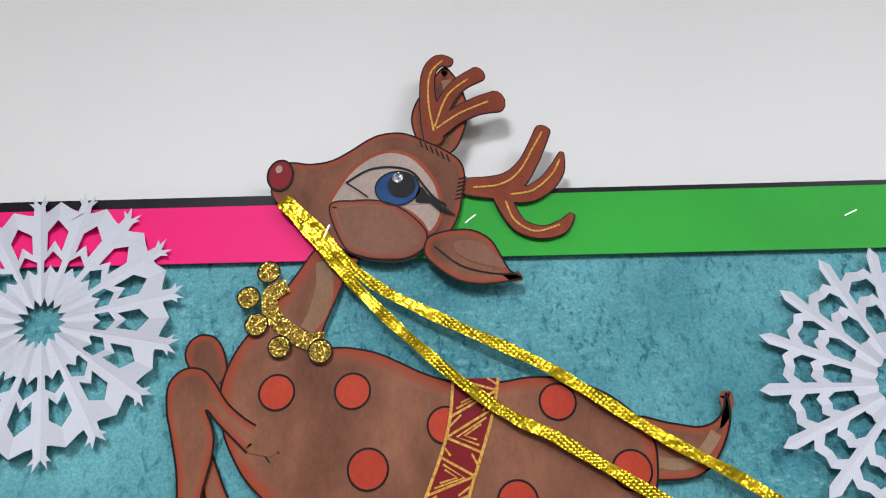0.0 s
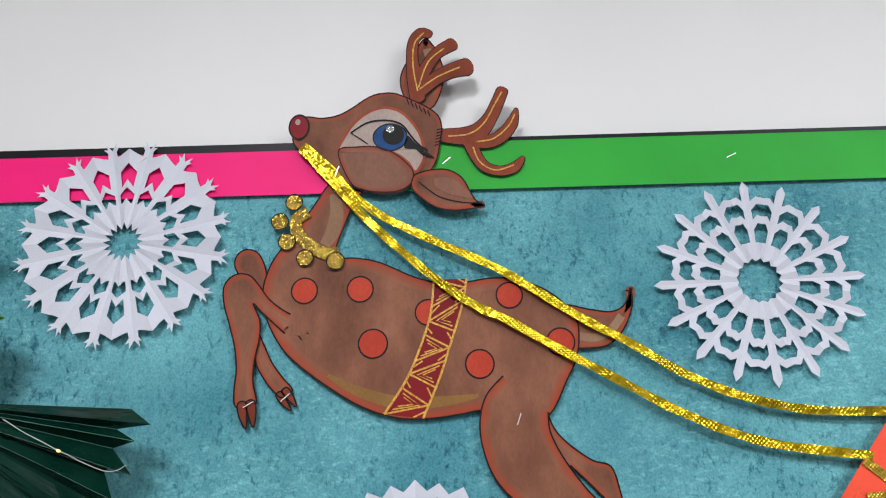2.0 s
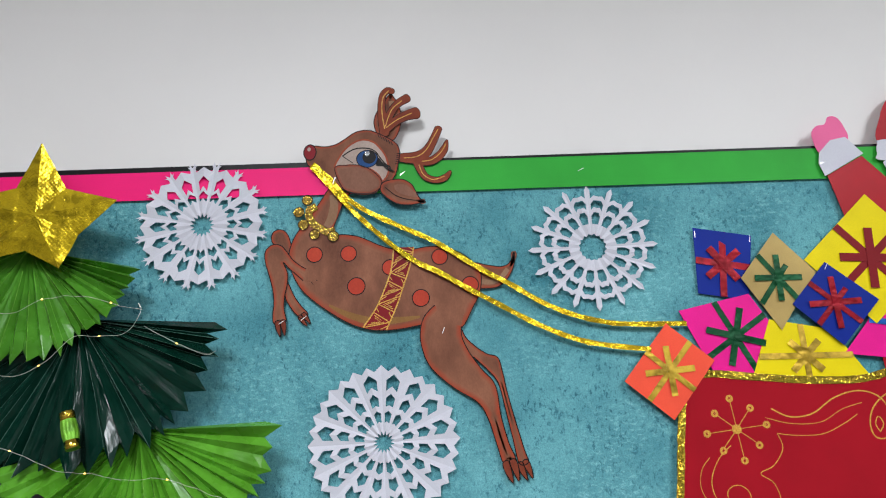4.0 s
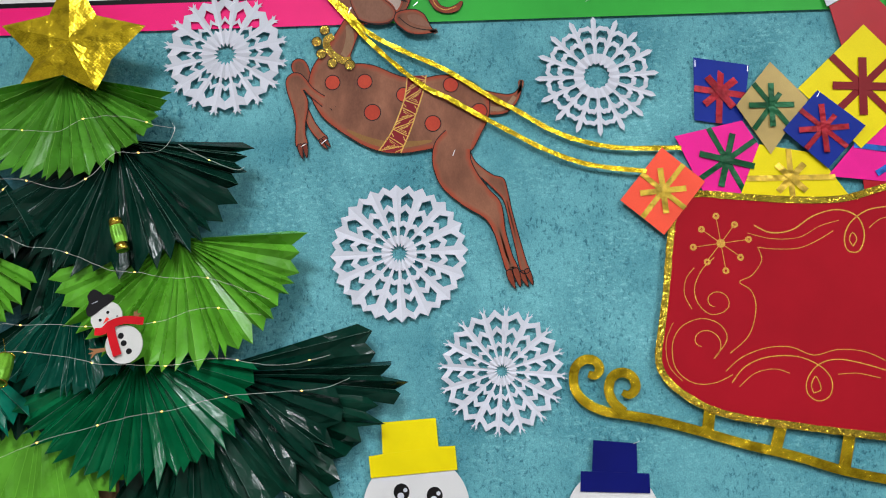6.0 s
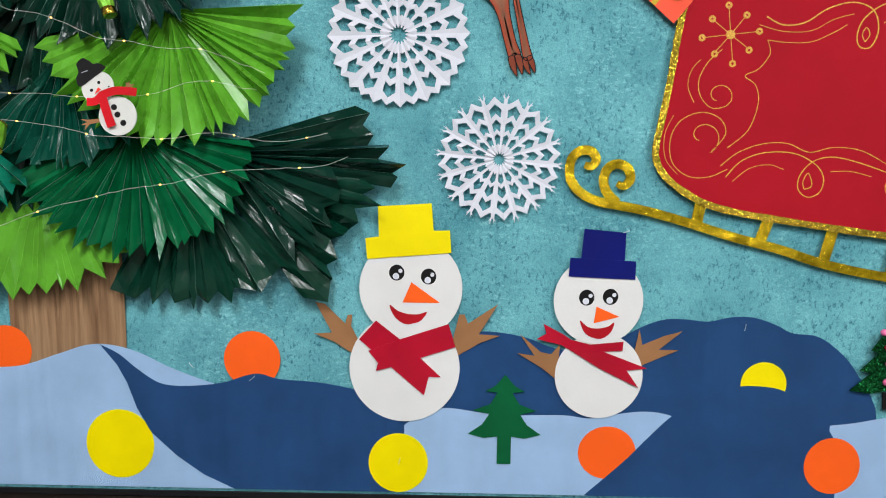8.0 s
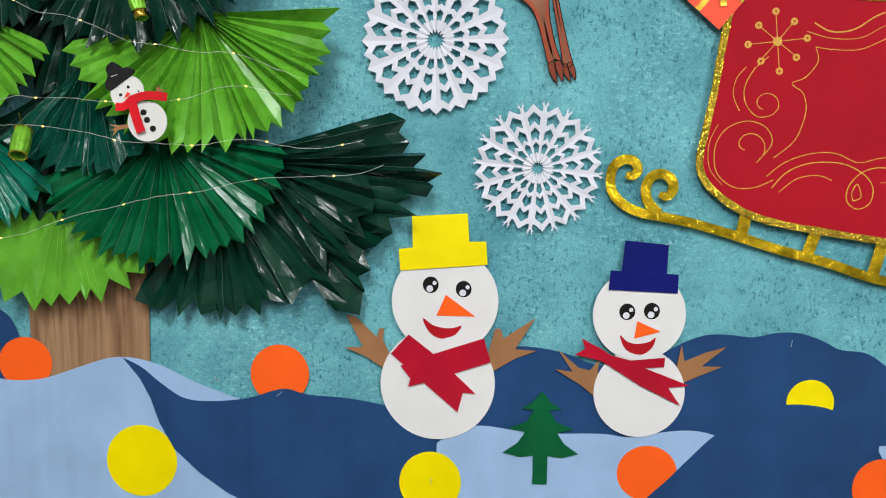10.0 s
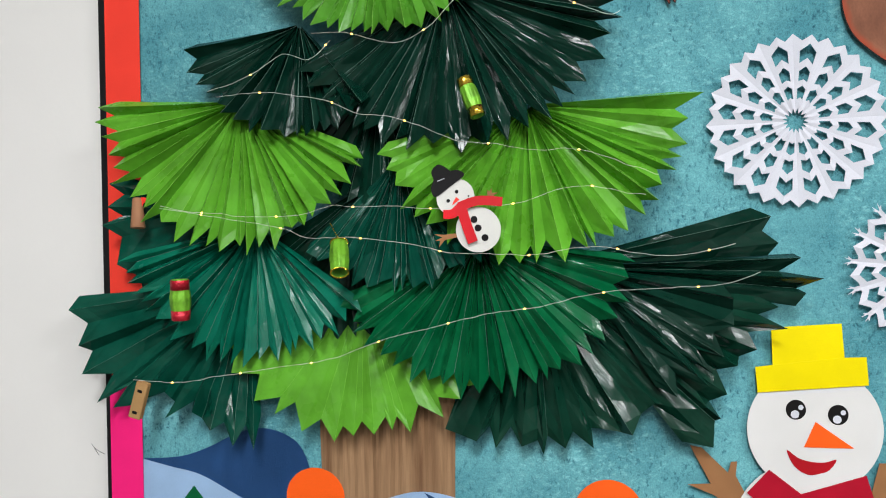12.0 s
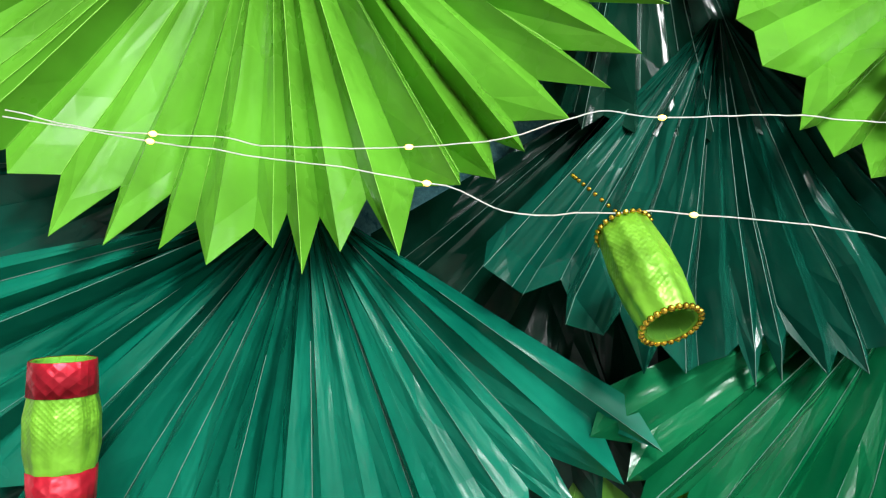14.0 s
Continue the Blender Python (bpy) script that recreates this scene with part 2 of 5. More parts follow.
# ---- shaping helpers: outlines are in centimetres on the board, x to the right and z up ----
def part(name, bm, materials, parent=None, label=""):
    me = bpy.data.meshes.new(name)
    bm.normal_update()
    bm.to_mesh(me)
    bm.free()
    for m in materials if isinstance(materials, (list, tuple)) else [materials]:
        me.materials.append(m)
    ob = new(name, me)
    if parent is not None:
        ob.parent = parent
        ob.matrix_parent_inverse = parent.matrix_world.inverted()
    return tagged(ob, label)


def thing(name, x, z, label, category, group="", kind="", y=0.0):
    """An Empty at a thing's base, to carry its parts."""
    ob = new(name)
    ob.empty_display_size = 0.02
    ob.matrix_world = pose(x / 100, y, z / 100)
    bpy.context.view_layer.update()
    return tagged(ob, label, category, group, kind)


def curve(pts, closed=True, steps=5):
    """A smooth line through the points (Catmull-Rom)."""
    p = [Vector(q) for q in pts]
    n, out = len(p), []
    for i in range(n if closed else n - 1):
        a = p[(i - 1) % n] if closed or i else p[i]
        b, c = p[i], p[(i + 1) % n]
        d = p[(i + 2) % n] if closed or i + 2 < n else c
        for k in range(steps):
            t = k / steps
            out.append(0.5 * (2 * b + (c - a) * t + (2 * a - 5 * b + 4 * c - d) * t * t + (3 * b - a - 3 * c + d) * t ** 3))
    return out if closed else out + [p[-1]]


def poly(bm, pts, proud, thick=0.5, slot=0, bend=None):
    """A flat piece with its face proud (mm) of the board. bend(x, z): extra millimetres."""
    pts = [Vector(p) for p in pts]
    area = sum(a.x * b.y - b.x * a.y for a, b in zip(pts, pts[1:] + pts[:1]))
    if area < 0:
        pts.reverse()
    h = [proud + (bend(p.x, p.y) if bend else 0) for p in pts]
    front = [bm.verts.new((p.x / 100, -k / 1000, p.y / 100)) for p, k in zip(pts, h)]
    back = [bm.verts.new((p.x / 100, -(k - thick) / 1000, p.y / 100)) for p, k in zip(pts, h)]
    faces = [bm.faces.new(front), bm.faces.new(back[::-1])]
    n = len(pts)
    for i in range(n):
        faces.append(bm.faces.new((front[(i + 1) % n], front[i], back[i], back[(i + 1) % n])))
    for f in faces:
        f.material_index = slot
    return bm


def ribbon_sides(pts, width, closed=False):
    """Left and right edges of a band along the points; width (cm) may be a list."""
    pts = [Vector(p) for p in pts]
    n = len(pts)
    left, right = [], []
    for i, p in enumerate(pts):
        a = pts[(i - 1) % n] if closed or i else p
        b = pts[(i + 1) % n] if closed or i < n - 1 else p
        d = (b - a)
        d = d.normalized() if d.length > 1e-9 else Vector((1, 0))
        s = Vector((-d.y, d.x)) * (width[i] if isinstance(width, (list, tuple)) else width) / 2
        left.append(p + s)
        right.append(p - s)
    return left, right


def stroke(bm, pts, width, proud, slot=0, closed=False, thick=0.3, lift=None):
    """A band of that width (cm) along the points."""
    left, right = ribbon_sides(pts, width, closed)
    n = len(left)
    rows = []
    for i in range(n):
        k = proud + (lift(i / max(1, n - 1)) if lift else 0)
        rows.append([bm.verts.new((q.x / 100, -kk / 1000, q.y / 100)) for q, kk in
                     ((left[i], k), (right[i], k), (right[i], k - thick), (left[i], k - thick))])
    for i in range(n if closed else n - 1):
        a, b = rows[i], rows[(i + 1) % n]
        for j in range(4):
            bm.faces.new((a[j], a[(j + 1) % 4], b[(j + 1) % 4], b[j])).material_index = slot
    if not closed:
        bm.faces.new(rows[0][::-1]).material_index = slot
        bm.faces.new(rows[-1]).material_index = slot
    return bm


def limb(centres, widths, ends=True):
    """The outline of a tapered limb round a smooth centre line, its ends rounded; with ends=False its two sides."""
    line = curve(centres, False, 4)
    n, m = len(line), len(widths)
    wide = []
    for i in range(n):
        f = i / (n - 1) * (m - 1)
        k = min(int(f), m - 2)
        wide.append(widths[k] + (widths[k + 1] - widths[k]) * (f - k))
    left, right = ribbon_sides(line, wide)
    if not ends:
        return left, right

    def cap(p, d, s):
        return [p + s * math.cos(a) + d * s.length * 0.7 * math.sin(a) for a in (0.5, 1.0, 1.57, 2.14, 2.64)]

    tip = cap(line[-1], (line[-1] - line[-2]).normalized(), left[-1] - line[-1])
    root = cap(line[0], (line[0] - line[1]).normalized(), right[0] - line[0])
    return left + tip + right[::-1] + root


def inset(pts, d):
    """The outline drawn in by d cm."""
    pts = [Vector(p) for p in pts]
    area = sum(a.x * b.y - b.x * a.y for a, b in zip(pts, pts[1:] + pts[:1]))
    left, right = ribbon_sides(pts, 2 * abs(d), True)
    return left if area > 0 else right


def disc(cx, cz, rx, rz=None, n=40, turn=0.0):
    rz = rz or rx
    out = []
    for i in range(n):
        a = math.tau * i / n
        x, z = rx * math.cos(a), rz * math.sin(a)
        out.append(Vector((cx + x * math.cos(turn) - z * math.sin(turn), cz + x * math.sin(turn) + z * math.cos(turn))))
    return out


def box(bm, x0, x1, y0, y1, z0, z1, slot=0):
    v = [bm.verts.new((x, y, z)) for x in (x0, x1) for y in (y0, y1) for z in (z0, z1)]
    for f in ((0, 1, 3, 2), (4, 6, 7, 5), (0, 4, 5, 1), (2, 3, 7, 6), (0, 2, 6, 4), (1, 5, 7, 3)):
        bm.faces.new([v[i] for i in f]).material_index = slot
    bmesh.ops.recalc_face_normals(bm, faces=bm.faces)
    return bm


# ---- the room ----
X0, X1, Y0 = -3.2, 3.2, -4.2
wall_north = tagged(part("wall_north", box(bmesh.new(), X0, X1, 0.02, 0.14, FLOOR, CEILING), M_WALL), "smooth off-white painted wall behind the notice board", "wall", "", "structure")
# unseen enclosure, added to shape bounce and reflections; its tones are invented
tagged(part("wall_west", box(bmesh.new(), X0 - 0.12, X0, Y0, 0.14, FLOOR, CEILING), M_ROOM), "unseen side wall, added and kept dark to deepen contrast", "wall", "", "structure")
tagged(part("wall_east", box(bmesh.new(), X1, X1 + 0.12, Y0, 0.14, FLOOR, CEILING), M_ROOM), "unseen side wall, added and kept dark to deepen contrast", "wall", "", "structure")
tagged(part("wall_south", box(bmesh.new(), X0, X1, Y0 - 0.12, Y0, FLOOR, CEILING), M_ROOM), "unseen back wall, added and kept dark to deepen contrast", "wall", "", "structure")
tagged(part("floor", box(bmesh.new(), X0, X1, Y0, 0.02, FLOOR - 0.1, FLOOR), M_FLOOR), "unseen floor, added and kept dark to deepen contrast", "floor", "", "structure")
tagged(part("ceiling", box(bmesh.new(), X0, X1, Y0, 0.02, CEILING, CEILING + 0.1), M_CEIL), "unseen ceiling, toned down to cut sheen on the papers", "ceiling", "", "structure")

m_lit, nt_lit, bs_lit = base("lit_diffuser", 0.5)
bs_lit.inputs["Base Color"].default_value = (0.9, 0.9, 0.9, 1)
bs_lit.inputs["Emission Color"].default_value = (0.93, 0.975, 1.0, 1)
bs_lit.inputs["Emission Strength"].default_value = 6.0
for lx, ly in LAMPS:
    lamp = thing("ceiling_light", 0, 0, "square white ceiling panel light, switched on", "ceiling light", "ceiling panel lights")
    lamp.matrix_world = pose(lx, ly, CEILING)
    bpy.context.view_layer.update()
    bm = bmesh.new()
    for a, b, c, d in ((-0.3, 0.3, -0.3, -0.28), (-0.3, 0.3, 0.28, 0.3), (-0.3, -0.28, -0.28, 0.28), (0.28, 0.3, -0.28, 0.28)):
        box(bm, lx + a, lx + b, ly + c, ly + d, CEILING - 0.04, CEILING)
    part("frame", bm, M_CEIL, lamp)
    part("diffuser", box(bmesh.new(), lx - 0.28, lx + 0.28, ly - 0.28, ly + 0.28, CEILING - 0.03, CEILING - 0.002), m_lit, lamp, "glowing white diffuser")

M_MARK = paper("grey_scuff", (0.08, 0.08, 0.08), 0.6)
for mark in ([(-101.8, 71.0), (-100.9, 70.1), (-99.5, 69.4)], [(-101.3, 70.3), (-100.5, 69.2)]):
    part("scuff_mark", stroke(bmesh.new(), curve(mark, False, 4), 0.07, -19.7, 0, False, 0.2), M_MARK, wall_north, "thin dark scuff on the wall")

# ---- the notice board ----
BL, BR, BB, BT = -97.6, 150.0, 38.6, 164.95
board = thing("notice_board", 30, 38.6, "large wall notice board in teal crushed velvet with black frame", "notice board", y=0.02)
part("panel", box(bmesh.new(), (BL + 1) / 100, (BR - 1) / 100, 0.002, 0.02, (BB + 1) / 100, (BT - 1) / 100), M_CLOTH, board, "teal crushed velvet cover")
part("frame", box(bmesh.new(), BL / 100, BR / 100, -0.002, 0.02, (BT - 1) / 100, BT / 100), M_BLACKF, board, "black top edge")
part("frame", box(bmesh.new(), BL / 100, BR / 100, -0.002, 0.02, BB / 100, (BB + 1) / 100), M_BLACKF, board, "black bottom edge")
part("frame", box(bmesh.new(), BL / 100, (BL + 1) / 100, -0.002, 0.02, (BB + 1) / 100, (BT - 1) / 100), M_BLACKF, board, "black side edge")
part("frame", box(bmesh.new(), (BR - 1) / 100, BR / 100, -0.002, 0.02, (BB + 1) / 100, (BT - 1) / 100), M_BLACKF, board, "black side edge")


def strip(x0, z0, x1, z1, mat, label):
    bm = bmesh.new()
    line = [(x0, z0), (x1, z0), (x1, z1), (x0, z1)]
    poly(bm, line, 3.2, 0.6)
    return tagged(part("border_strip", bm, mat), label, "border strip", "paper border strips")


strip(-96.4, 159.0, 1.0, 164.0, M_PINK, "bright pink paper border strip along the board's top edge")
strip(1.2, 159.0, 149.4, 164.45, M_GREENP, "bright green paper border strip along the board's top edge")
strip(-96.5, 82.0, -90.8, 158.9, M_REDB, "coral red paper border strip down the board's side edge")
strip(-96.9, 40.0, -91.6, 81.8, M_PINK, "bright pink paper border strip down the board's side edge")

# ---- dark cabinet under the board ----
M_DARKWOOD = painted("dark_stained_wood", (0.012, 0.009, 0.008), (0.03, 0.022, 0.018), 30.0, 0.35, (0.08, 1, 1))
cabinet = thing("low_cabinet", 20, -45, "dark brown wooden cabinet standing under the notice board", "cabinet", y=-0.2)
bm = box(bmesh.new(), -0.965, 1.45, -0.42, 0.018, 0.352, 0.383)
bmesh.ops.bevel(bm, geom=bm.edges[:], offset=0.003, segments=2, affect="EDGES")
part("top", bm, M_DARKWOOD, cabinet, "dark stained wooden top")
part("body", box(bmesh.new(), -0.95, 1.43, -0.40, 0.018, FLOOR, 0.351), M_DARKWOOD, cabinet)


def flat_piece(name, pts, proud, mat, label, category, group="", thick=0.5, bend=None):
    bm = bmesh.new()
    poly(bm, pts, proud, thick, 0, bend)
    return tagged(part(name, bm, mat), label, category, group)


# ---- paper hills along the foot of the board ----
FOOT = 40.3


def hill(top, x0, x1, foot, proud, mat, label, sides=()):
    line = curve(top, False, 6)
    pts = line + [Vector((x1, foot)), Vector((x0, foot))] + [Vector(s) for s in sides]
    return flat_piece("paper_hill", pts, proud, mat, label, "paper hill", "paper hills")


hill([(-91.4, 69.7), (-85.4, 70.2), (-80.5, 71.9), (-75.8, 74.2), (-71.2, 74.8), (-66.7, 72.8), (-64.7, 68.2), (-64.4, 62)], -91.4, -64.4, 55, 2.4, M_DBLUE,
     "dark blue paper hill behind a pale one")
hill([(-91.5, 69.6), (-86.7, 68.5), (-82, 67.4), (-75.2, 64.0), (-68.4, 61.9), (-61.6, 62.0), (-54.9, 64.2), (-49.6, 65.9), (-45.2, 65.9), (-40.5, 64.6), (-35.8, 62.3), (-29.7, 60.0), (-24.0, 58.2), (-20.0, 57.0)],
     -91.6, -20, FOOT, 3.0, M_LBLUE, "pale blue paper snow hill with a rolling top")
hill([(4, 57), (8, 63), (14, 67.7), (17.8, 69.2), (21.7, 69.2), (26.5, 68.3), (32.4, 66.4), (40, 67.5), (45.7, 70.5), (49.5, 71.9), (53.3, 72), (57.1, 71.7), (60.9, 72.5), (64.7, 72.5), (68.5, 71.3), (71.4, 69.9),
      (75.3, 69.5), (78.2, 67.9), (81.2, 65.2), (83.3, 62.3), (84.8, 60.3), (86.4, 57)], 4, 87.5, 50, 1.6, M_DBLUE, "wide dark blue paper hill behind the snowmen")
hill([(-47.4, 66.0), (-44.2, 64.4), (-41.2, 61.9), (-37.1, 59.3), (-32.1, 58.9), (-26.2, 59.6), (-22.2, 60.9), (-19.7, 61.3), (-16.3, 60.4), (-9.4, 59.9), (-2.5, 58.6), (3.3, 56.6), (5.2, 52)],
     -24.5, 5.2, FOOT, 3.9, M_DBLUE, "dark blue paper hill curling over a pale one",
     [(-30, 42.9), (-34.7, 46.3), (-39, 50.4), (-41.4, 54.8), (-42.9, 59.2), (-44.6, 62.5)])
hill([(5.4, 52.5), (9.2, 55.1), (13.1, 55.7), (18, 55.1), (22.9, 54.6), (32.7, 54.8), (37.5, 54.3), (42.4, 55.2), (47.2, 55.7), (51.6, 55), (60, 52)], 5.4, 60, FOOT, 3.0, M_LBLUE,
     "pale blue paper snow hill under the snowmen")
hill([(37, 40.4), (43.6, 46.6), (47.4, 50.7), (52, 55.3), (57.7, 58.7), (62.4, 60.4), (67.2, 60.5), (71, 59.6), (75, 56.7), (78.1, 53.8), (80.5, 50)], 38, 80.5, FOOT, 3.7, M_DBLUE,
     "rounded dark blue paper hill in front of a wider one")
hill([(78.8, 53.8), (82.8, 54.3), (87.4, 55.2), (95, 56.5), (104, 55)], 79, 104, FOOT, 3.2, M_LBLUE, "pale blue paper snow hill")


def ball(cx, cz, r, proud, mat, colour, squash=1.0, cut=None):
    pts = disc(cx, cz, r, r * squash, 48)
    if cut is not None:
        pts = [Vector((p.x, max(p.y, cut))) for p in pts]
    flat_piece("paper_circle", pts, proud, mat, colour + " paper circle stuck among the paper hills", "paper circle", "paper circles on the hills")


ball(-21.0, 63.8, 4.9, 3.4, M_ORANGE, "bright orange", 1.02)
ball(-64.0, 64.7, 4.5, 2.7, M_ORANGE, "bright orange", 0.98)
ball(40.7, 48.2, 5.0, 3.35, M_ORANGE, "bright orange", 0.95)
ball(79.6, 46.6, 4.8, 4.3, M_ORANGE, "bright orange", 1.05)
ball(4.4, 45.7, 5.2, 4.5, M_YELLOW, "bright yellow", 1.03)
ball(-44.6, 48.2, 6.0, 3.45, M_YELLOW, "bright yellow", 1.04)
ball(67.0, 60.9, 3.9, 2.7, M_YELLOW, "bright yellow")


def pine(cx, top, w, h, label):
    """A fir cut from felt: three drooping tiers and a stem."""
    half = [(0, 0), (0.26, 0.125), (0.53, 0.185), (0.20, 0.20), (0.40, 0.33), (0.86, 0.40), (0.42, 0.44), (0.62, 0.56), (1.0, 0.665), (0.55, 0.71), (0.19, 0.69), (0.19, 1.0)]
    pts = [Vector((cx + x * w / 2, top - y * h)) for x, y in half] + [Vector((cx - x * w / 2, top - y * h)) for x, y in half[:0:-1]]
    flat_piece("fir_cutout", pts, 5.4, M_PINE, label, "paper tree", "felt fir trees", 1.2)


pine(22.8, 61.9, 12.6, 16.0, "dark green felt fir tree cut-out before a pale blue hill")
pine(-83.2, 65.8, 13.0, 17.2, "dark green felt fir tree cut-out on the pale blue hill")


# ---- snowmen ----
def snowman(head, body, hat, hat_mat, hat_word, eyes, nose, mouth, scarf, arms, proud):
    root = thing("snowman_cutout", body[0], body[1] - body[2], "white card snowman with %s hat and red scarf" % hat_word, "snowman", "card snowmen")
    part("body", poly(bmesh.new(), disc(body[0], body[1], body[2], n=64), proud, 0.6), M_SNOWP, root)
    part("head", poly(bmesh.new(), disc(head[0], head[1], head[2], n=64), proud + 1.2, 0.6), M_SNOWP, root)
    for k, q in enumerate(hat):
        part("hat_brim" if k else "hat_crown", poly(bmesh.new(), q, proud + 2.6 + 0.8 * k, 0.6), hat_mat, root, hat_word + " paper")
    for ex, ez, er in eyes:
        eye = part("eye", poly(bmesh.new(), disc(ex, ez, er, er * 1.05), proud + 1.7, 0.3), M_BLACK, root, "black eye with white glints")
        part("glint", poly(bmesh.new(), disc(ex - 0.1 * er, ez - 0.48 * er, er * 0.42), proud + 2.0, 0.2), M_WHITEP, eye)
        part("glint", poly(bmesh.new(), disc(ex + 0.48 * er, ez + 0.25 * er, er * 0.26), proud + 2.0, 0.2), M_WHITEP, eye)
    part("nose", poly(bmesh.new(), nose, proud + 2.2, 0.5), M_ORANGE, root, "orange paper triangle")
    part("mouth", poly(bmesh.new(), curve(mouth, True, 3), proud + 1.8, 0.3), M_RED, root, "red smiling mouth")
    for k, q in enumerate(scarf):
        part("scarf", poly(bmesh.new(), q, proud + 2.4 + 0.9 * k, 0.5), M_SCARF, root, "shiny red paper scarf end")
    for q in arms:
        part("arm", poly(bmesh.new(), q, proud - 0.8, 0.6), M_TAN, root, "tan card twig arm")


M_SCARF = paper("crimson_glossy_paper", (0.42, 0.004, 0.022), 0.3, 0.12, 0.35, 0.25)
snowman((6.4, 76.7, 8.75), (5.4, 62.8, 9.5),
        [[(0.8, 90.6), (9.8, 91.2), (10.2, 86.3), (9.9, 85.0), (1.0, 84.9)], [(-1.3, 85.2), (0.9, 85.5), (10.2, 86.6), (12.9, 86.7), (13.2, 82.9), (-1.0, 81.7)]], M_YELLOW, "bright yellow",
        [(4.0, 79.4, 1.3), (9.4, 78.8, 1.3)], [(6.5, 77.8), (5.0, 74.3), (11.4, 74.3)],
        [(2.8, 73.9), (4.3, 72.8), (6.1, 72.3), (7.8, 72.3), (9.2, 72.7), (8.2, 71.2), (6.9, 70.7), (5.7, 70.5), (4.4, 71.1), (3.4, 72.2)],
        [[(0.5, 71.1), (4.6, 67.9), (8.1, 64.7), (11.7, 61.3), (9.6, 61.4), (8.8, 58.1), (3.1, 63.0), (-2.4, 67.8)], [(12.9, 70.7), (14.1, 66.7), (8.1, 64.7), (3.1, 63.0), (0.5, 62.3), (0.9, 63.7), (-0.8, 65.8), (4.6, 67.9)]],
        [[(-9.9, 74.1), (-8.3, 73.8), (-4.8, 70.4), (-4.4, 71.9), (-3.6, 72.0), (-3.8, 70.0), (-2.3, 67.1), (-2.5, 64.5), (-6.7, 67.2), (-10.2, 68.6), (-7.1, 68.8)], [(14.7, 72.3), (15.6, 72.3), (16.2, 70.7), (21.3, 74.2), (18.1, 68.9), (21.7, 68.7), (18.3, 67.4), (14.2, 64.9), (13.6, 67.7)]], 5.4)
snowman((38.2, 75.1, 7.55), (38.75, 62.0, 7.5),
        [[(35.4, 87.3), (42.4, 86.7), (42.3, 81.9), (35.0, 82.2)], [(33.2, 82.4), (44.2, 81.9), (44.2, 78.8), (33.0, 79.2)]], M_NAVY, "navy blue",
        [(36.2, 75.6, 1.3), (40.2, 75.8, 1.3)], [(37.9, 74.1), (37.5, 71.2), (41.8, 72.4)],
        [(35.2, 71.7), (36.5, 70.6), (38.2, 70.3), (40.0, 70.7), (41.0, 71.4), (40.5, 69.7), (38.8, 68.5), (36.7, 69.0), (35.7, 70.1)],
        [[(29.0, 71.0), (32.5, 69.2), (33.8, 68.3), (37.1, 67.5), (42.7, 68.1), (42.6, 66.5), (39.4, 66.3), (33.7, 66.5), (32.0, 67.4), (27.9, 68.3), (29.6, 69.3)], [(33.7, 66.5), (36.4, 66.6), (39.4, 66.3), (46.9, 63.5), (43.4, 63.1), (45.5, 60.1), (38.7, 63.4)]],
        [[(25.1, 69.1), (26.8, 67.6), (28.7, 66.0), (30.5, 65.6), (32.0, 67.4), (31.8, 64.5), (32.1, 60.7), (29.1, 63.1), (24.8, 65.7), (27.7, 65.3)], [(45.4, 70.2), (46.0, 67.5), (49.6, 69.1), (52.7, 70.0), (48.8, 66.7), (52.2, 66.7), (49.0, 65.3), (45.6, 63.7), (44.4, 64.7)]], 5.2)

# a small bead-hung fir at the far end of the hills
fir = thing("small_fir_cutout", 88.3, 57, "small green glitter fir with a gold star and pink beads", "paper tree")
M_GLGREEN = glitter("green_glitter_card", (0.01, 0.20, 0.05), 900)
for k, (z0, z1, w) in enumerate(((60.3, 66.5, 7.0), (63.8, 69.5, 5.6), (67.3, 73, 4.0))):
    part("tier", poly(bmesh.new(), [(88.3, z1), (88.3 + w, z0), (88.3 + w * 0.5, z0 - 0.5), (88.3, z0 + 0.2), (88.3 - w * 0.5, z0 - 0.5), (88.3 - w, z0)], 9 + k, 1.5), M_GLGREEN, fir)
part("pot", poly(bmesh.new(), [(87, 60), (89.6, 60), (89.4, 57), (87.2, 57)], 8.5, 2), M_BLACK, fir, "dark pot")
part("star", poly(bmesh.new(), [(88.3 + (1.8 if i % 2 == 0 else 0.8) * math.sin(i * math.pi / 5), 74.2 + (1.8 if i % 2 == 0 else 0.8) * math.cos(i * math.pi / 5)) for i in range(10)], 12, 1), M_GOLDS, fir, "gold star")
for bx, bz, m in ((85.9, 70.6, M_PINKM), (86.8, 68.0, M_RED), (87.2, 65.2, M_PINKM), (87.0, 62.0, M_PINKM)):
    bm = bmesh.new()
    bmesh.ops.create_icosphere(bm, subdivisions=2, radius=0.006, matrix=Matrix.Translation((bx / 100, -0.016, bz / 100)))
    part("bead", bm, m, fir, "round bead")


# ---- sleigh ----
sleigh = thing("sleigh", 75, 80, "red felt sleigh with gold glitter scrollwork and foil runners", "sleigh")
top_edge = curve([(49.6, 121), (50.4, 124.5), (52.2, 126.9), (55, 127.4), (60.8, 126.8), (70.2, 126.0), (77.8, 126.0), (83.6, 127.4), (88, 128.8), (96, 133), (106, 138)], False)
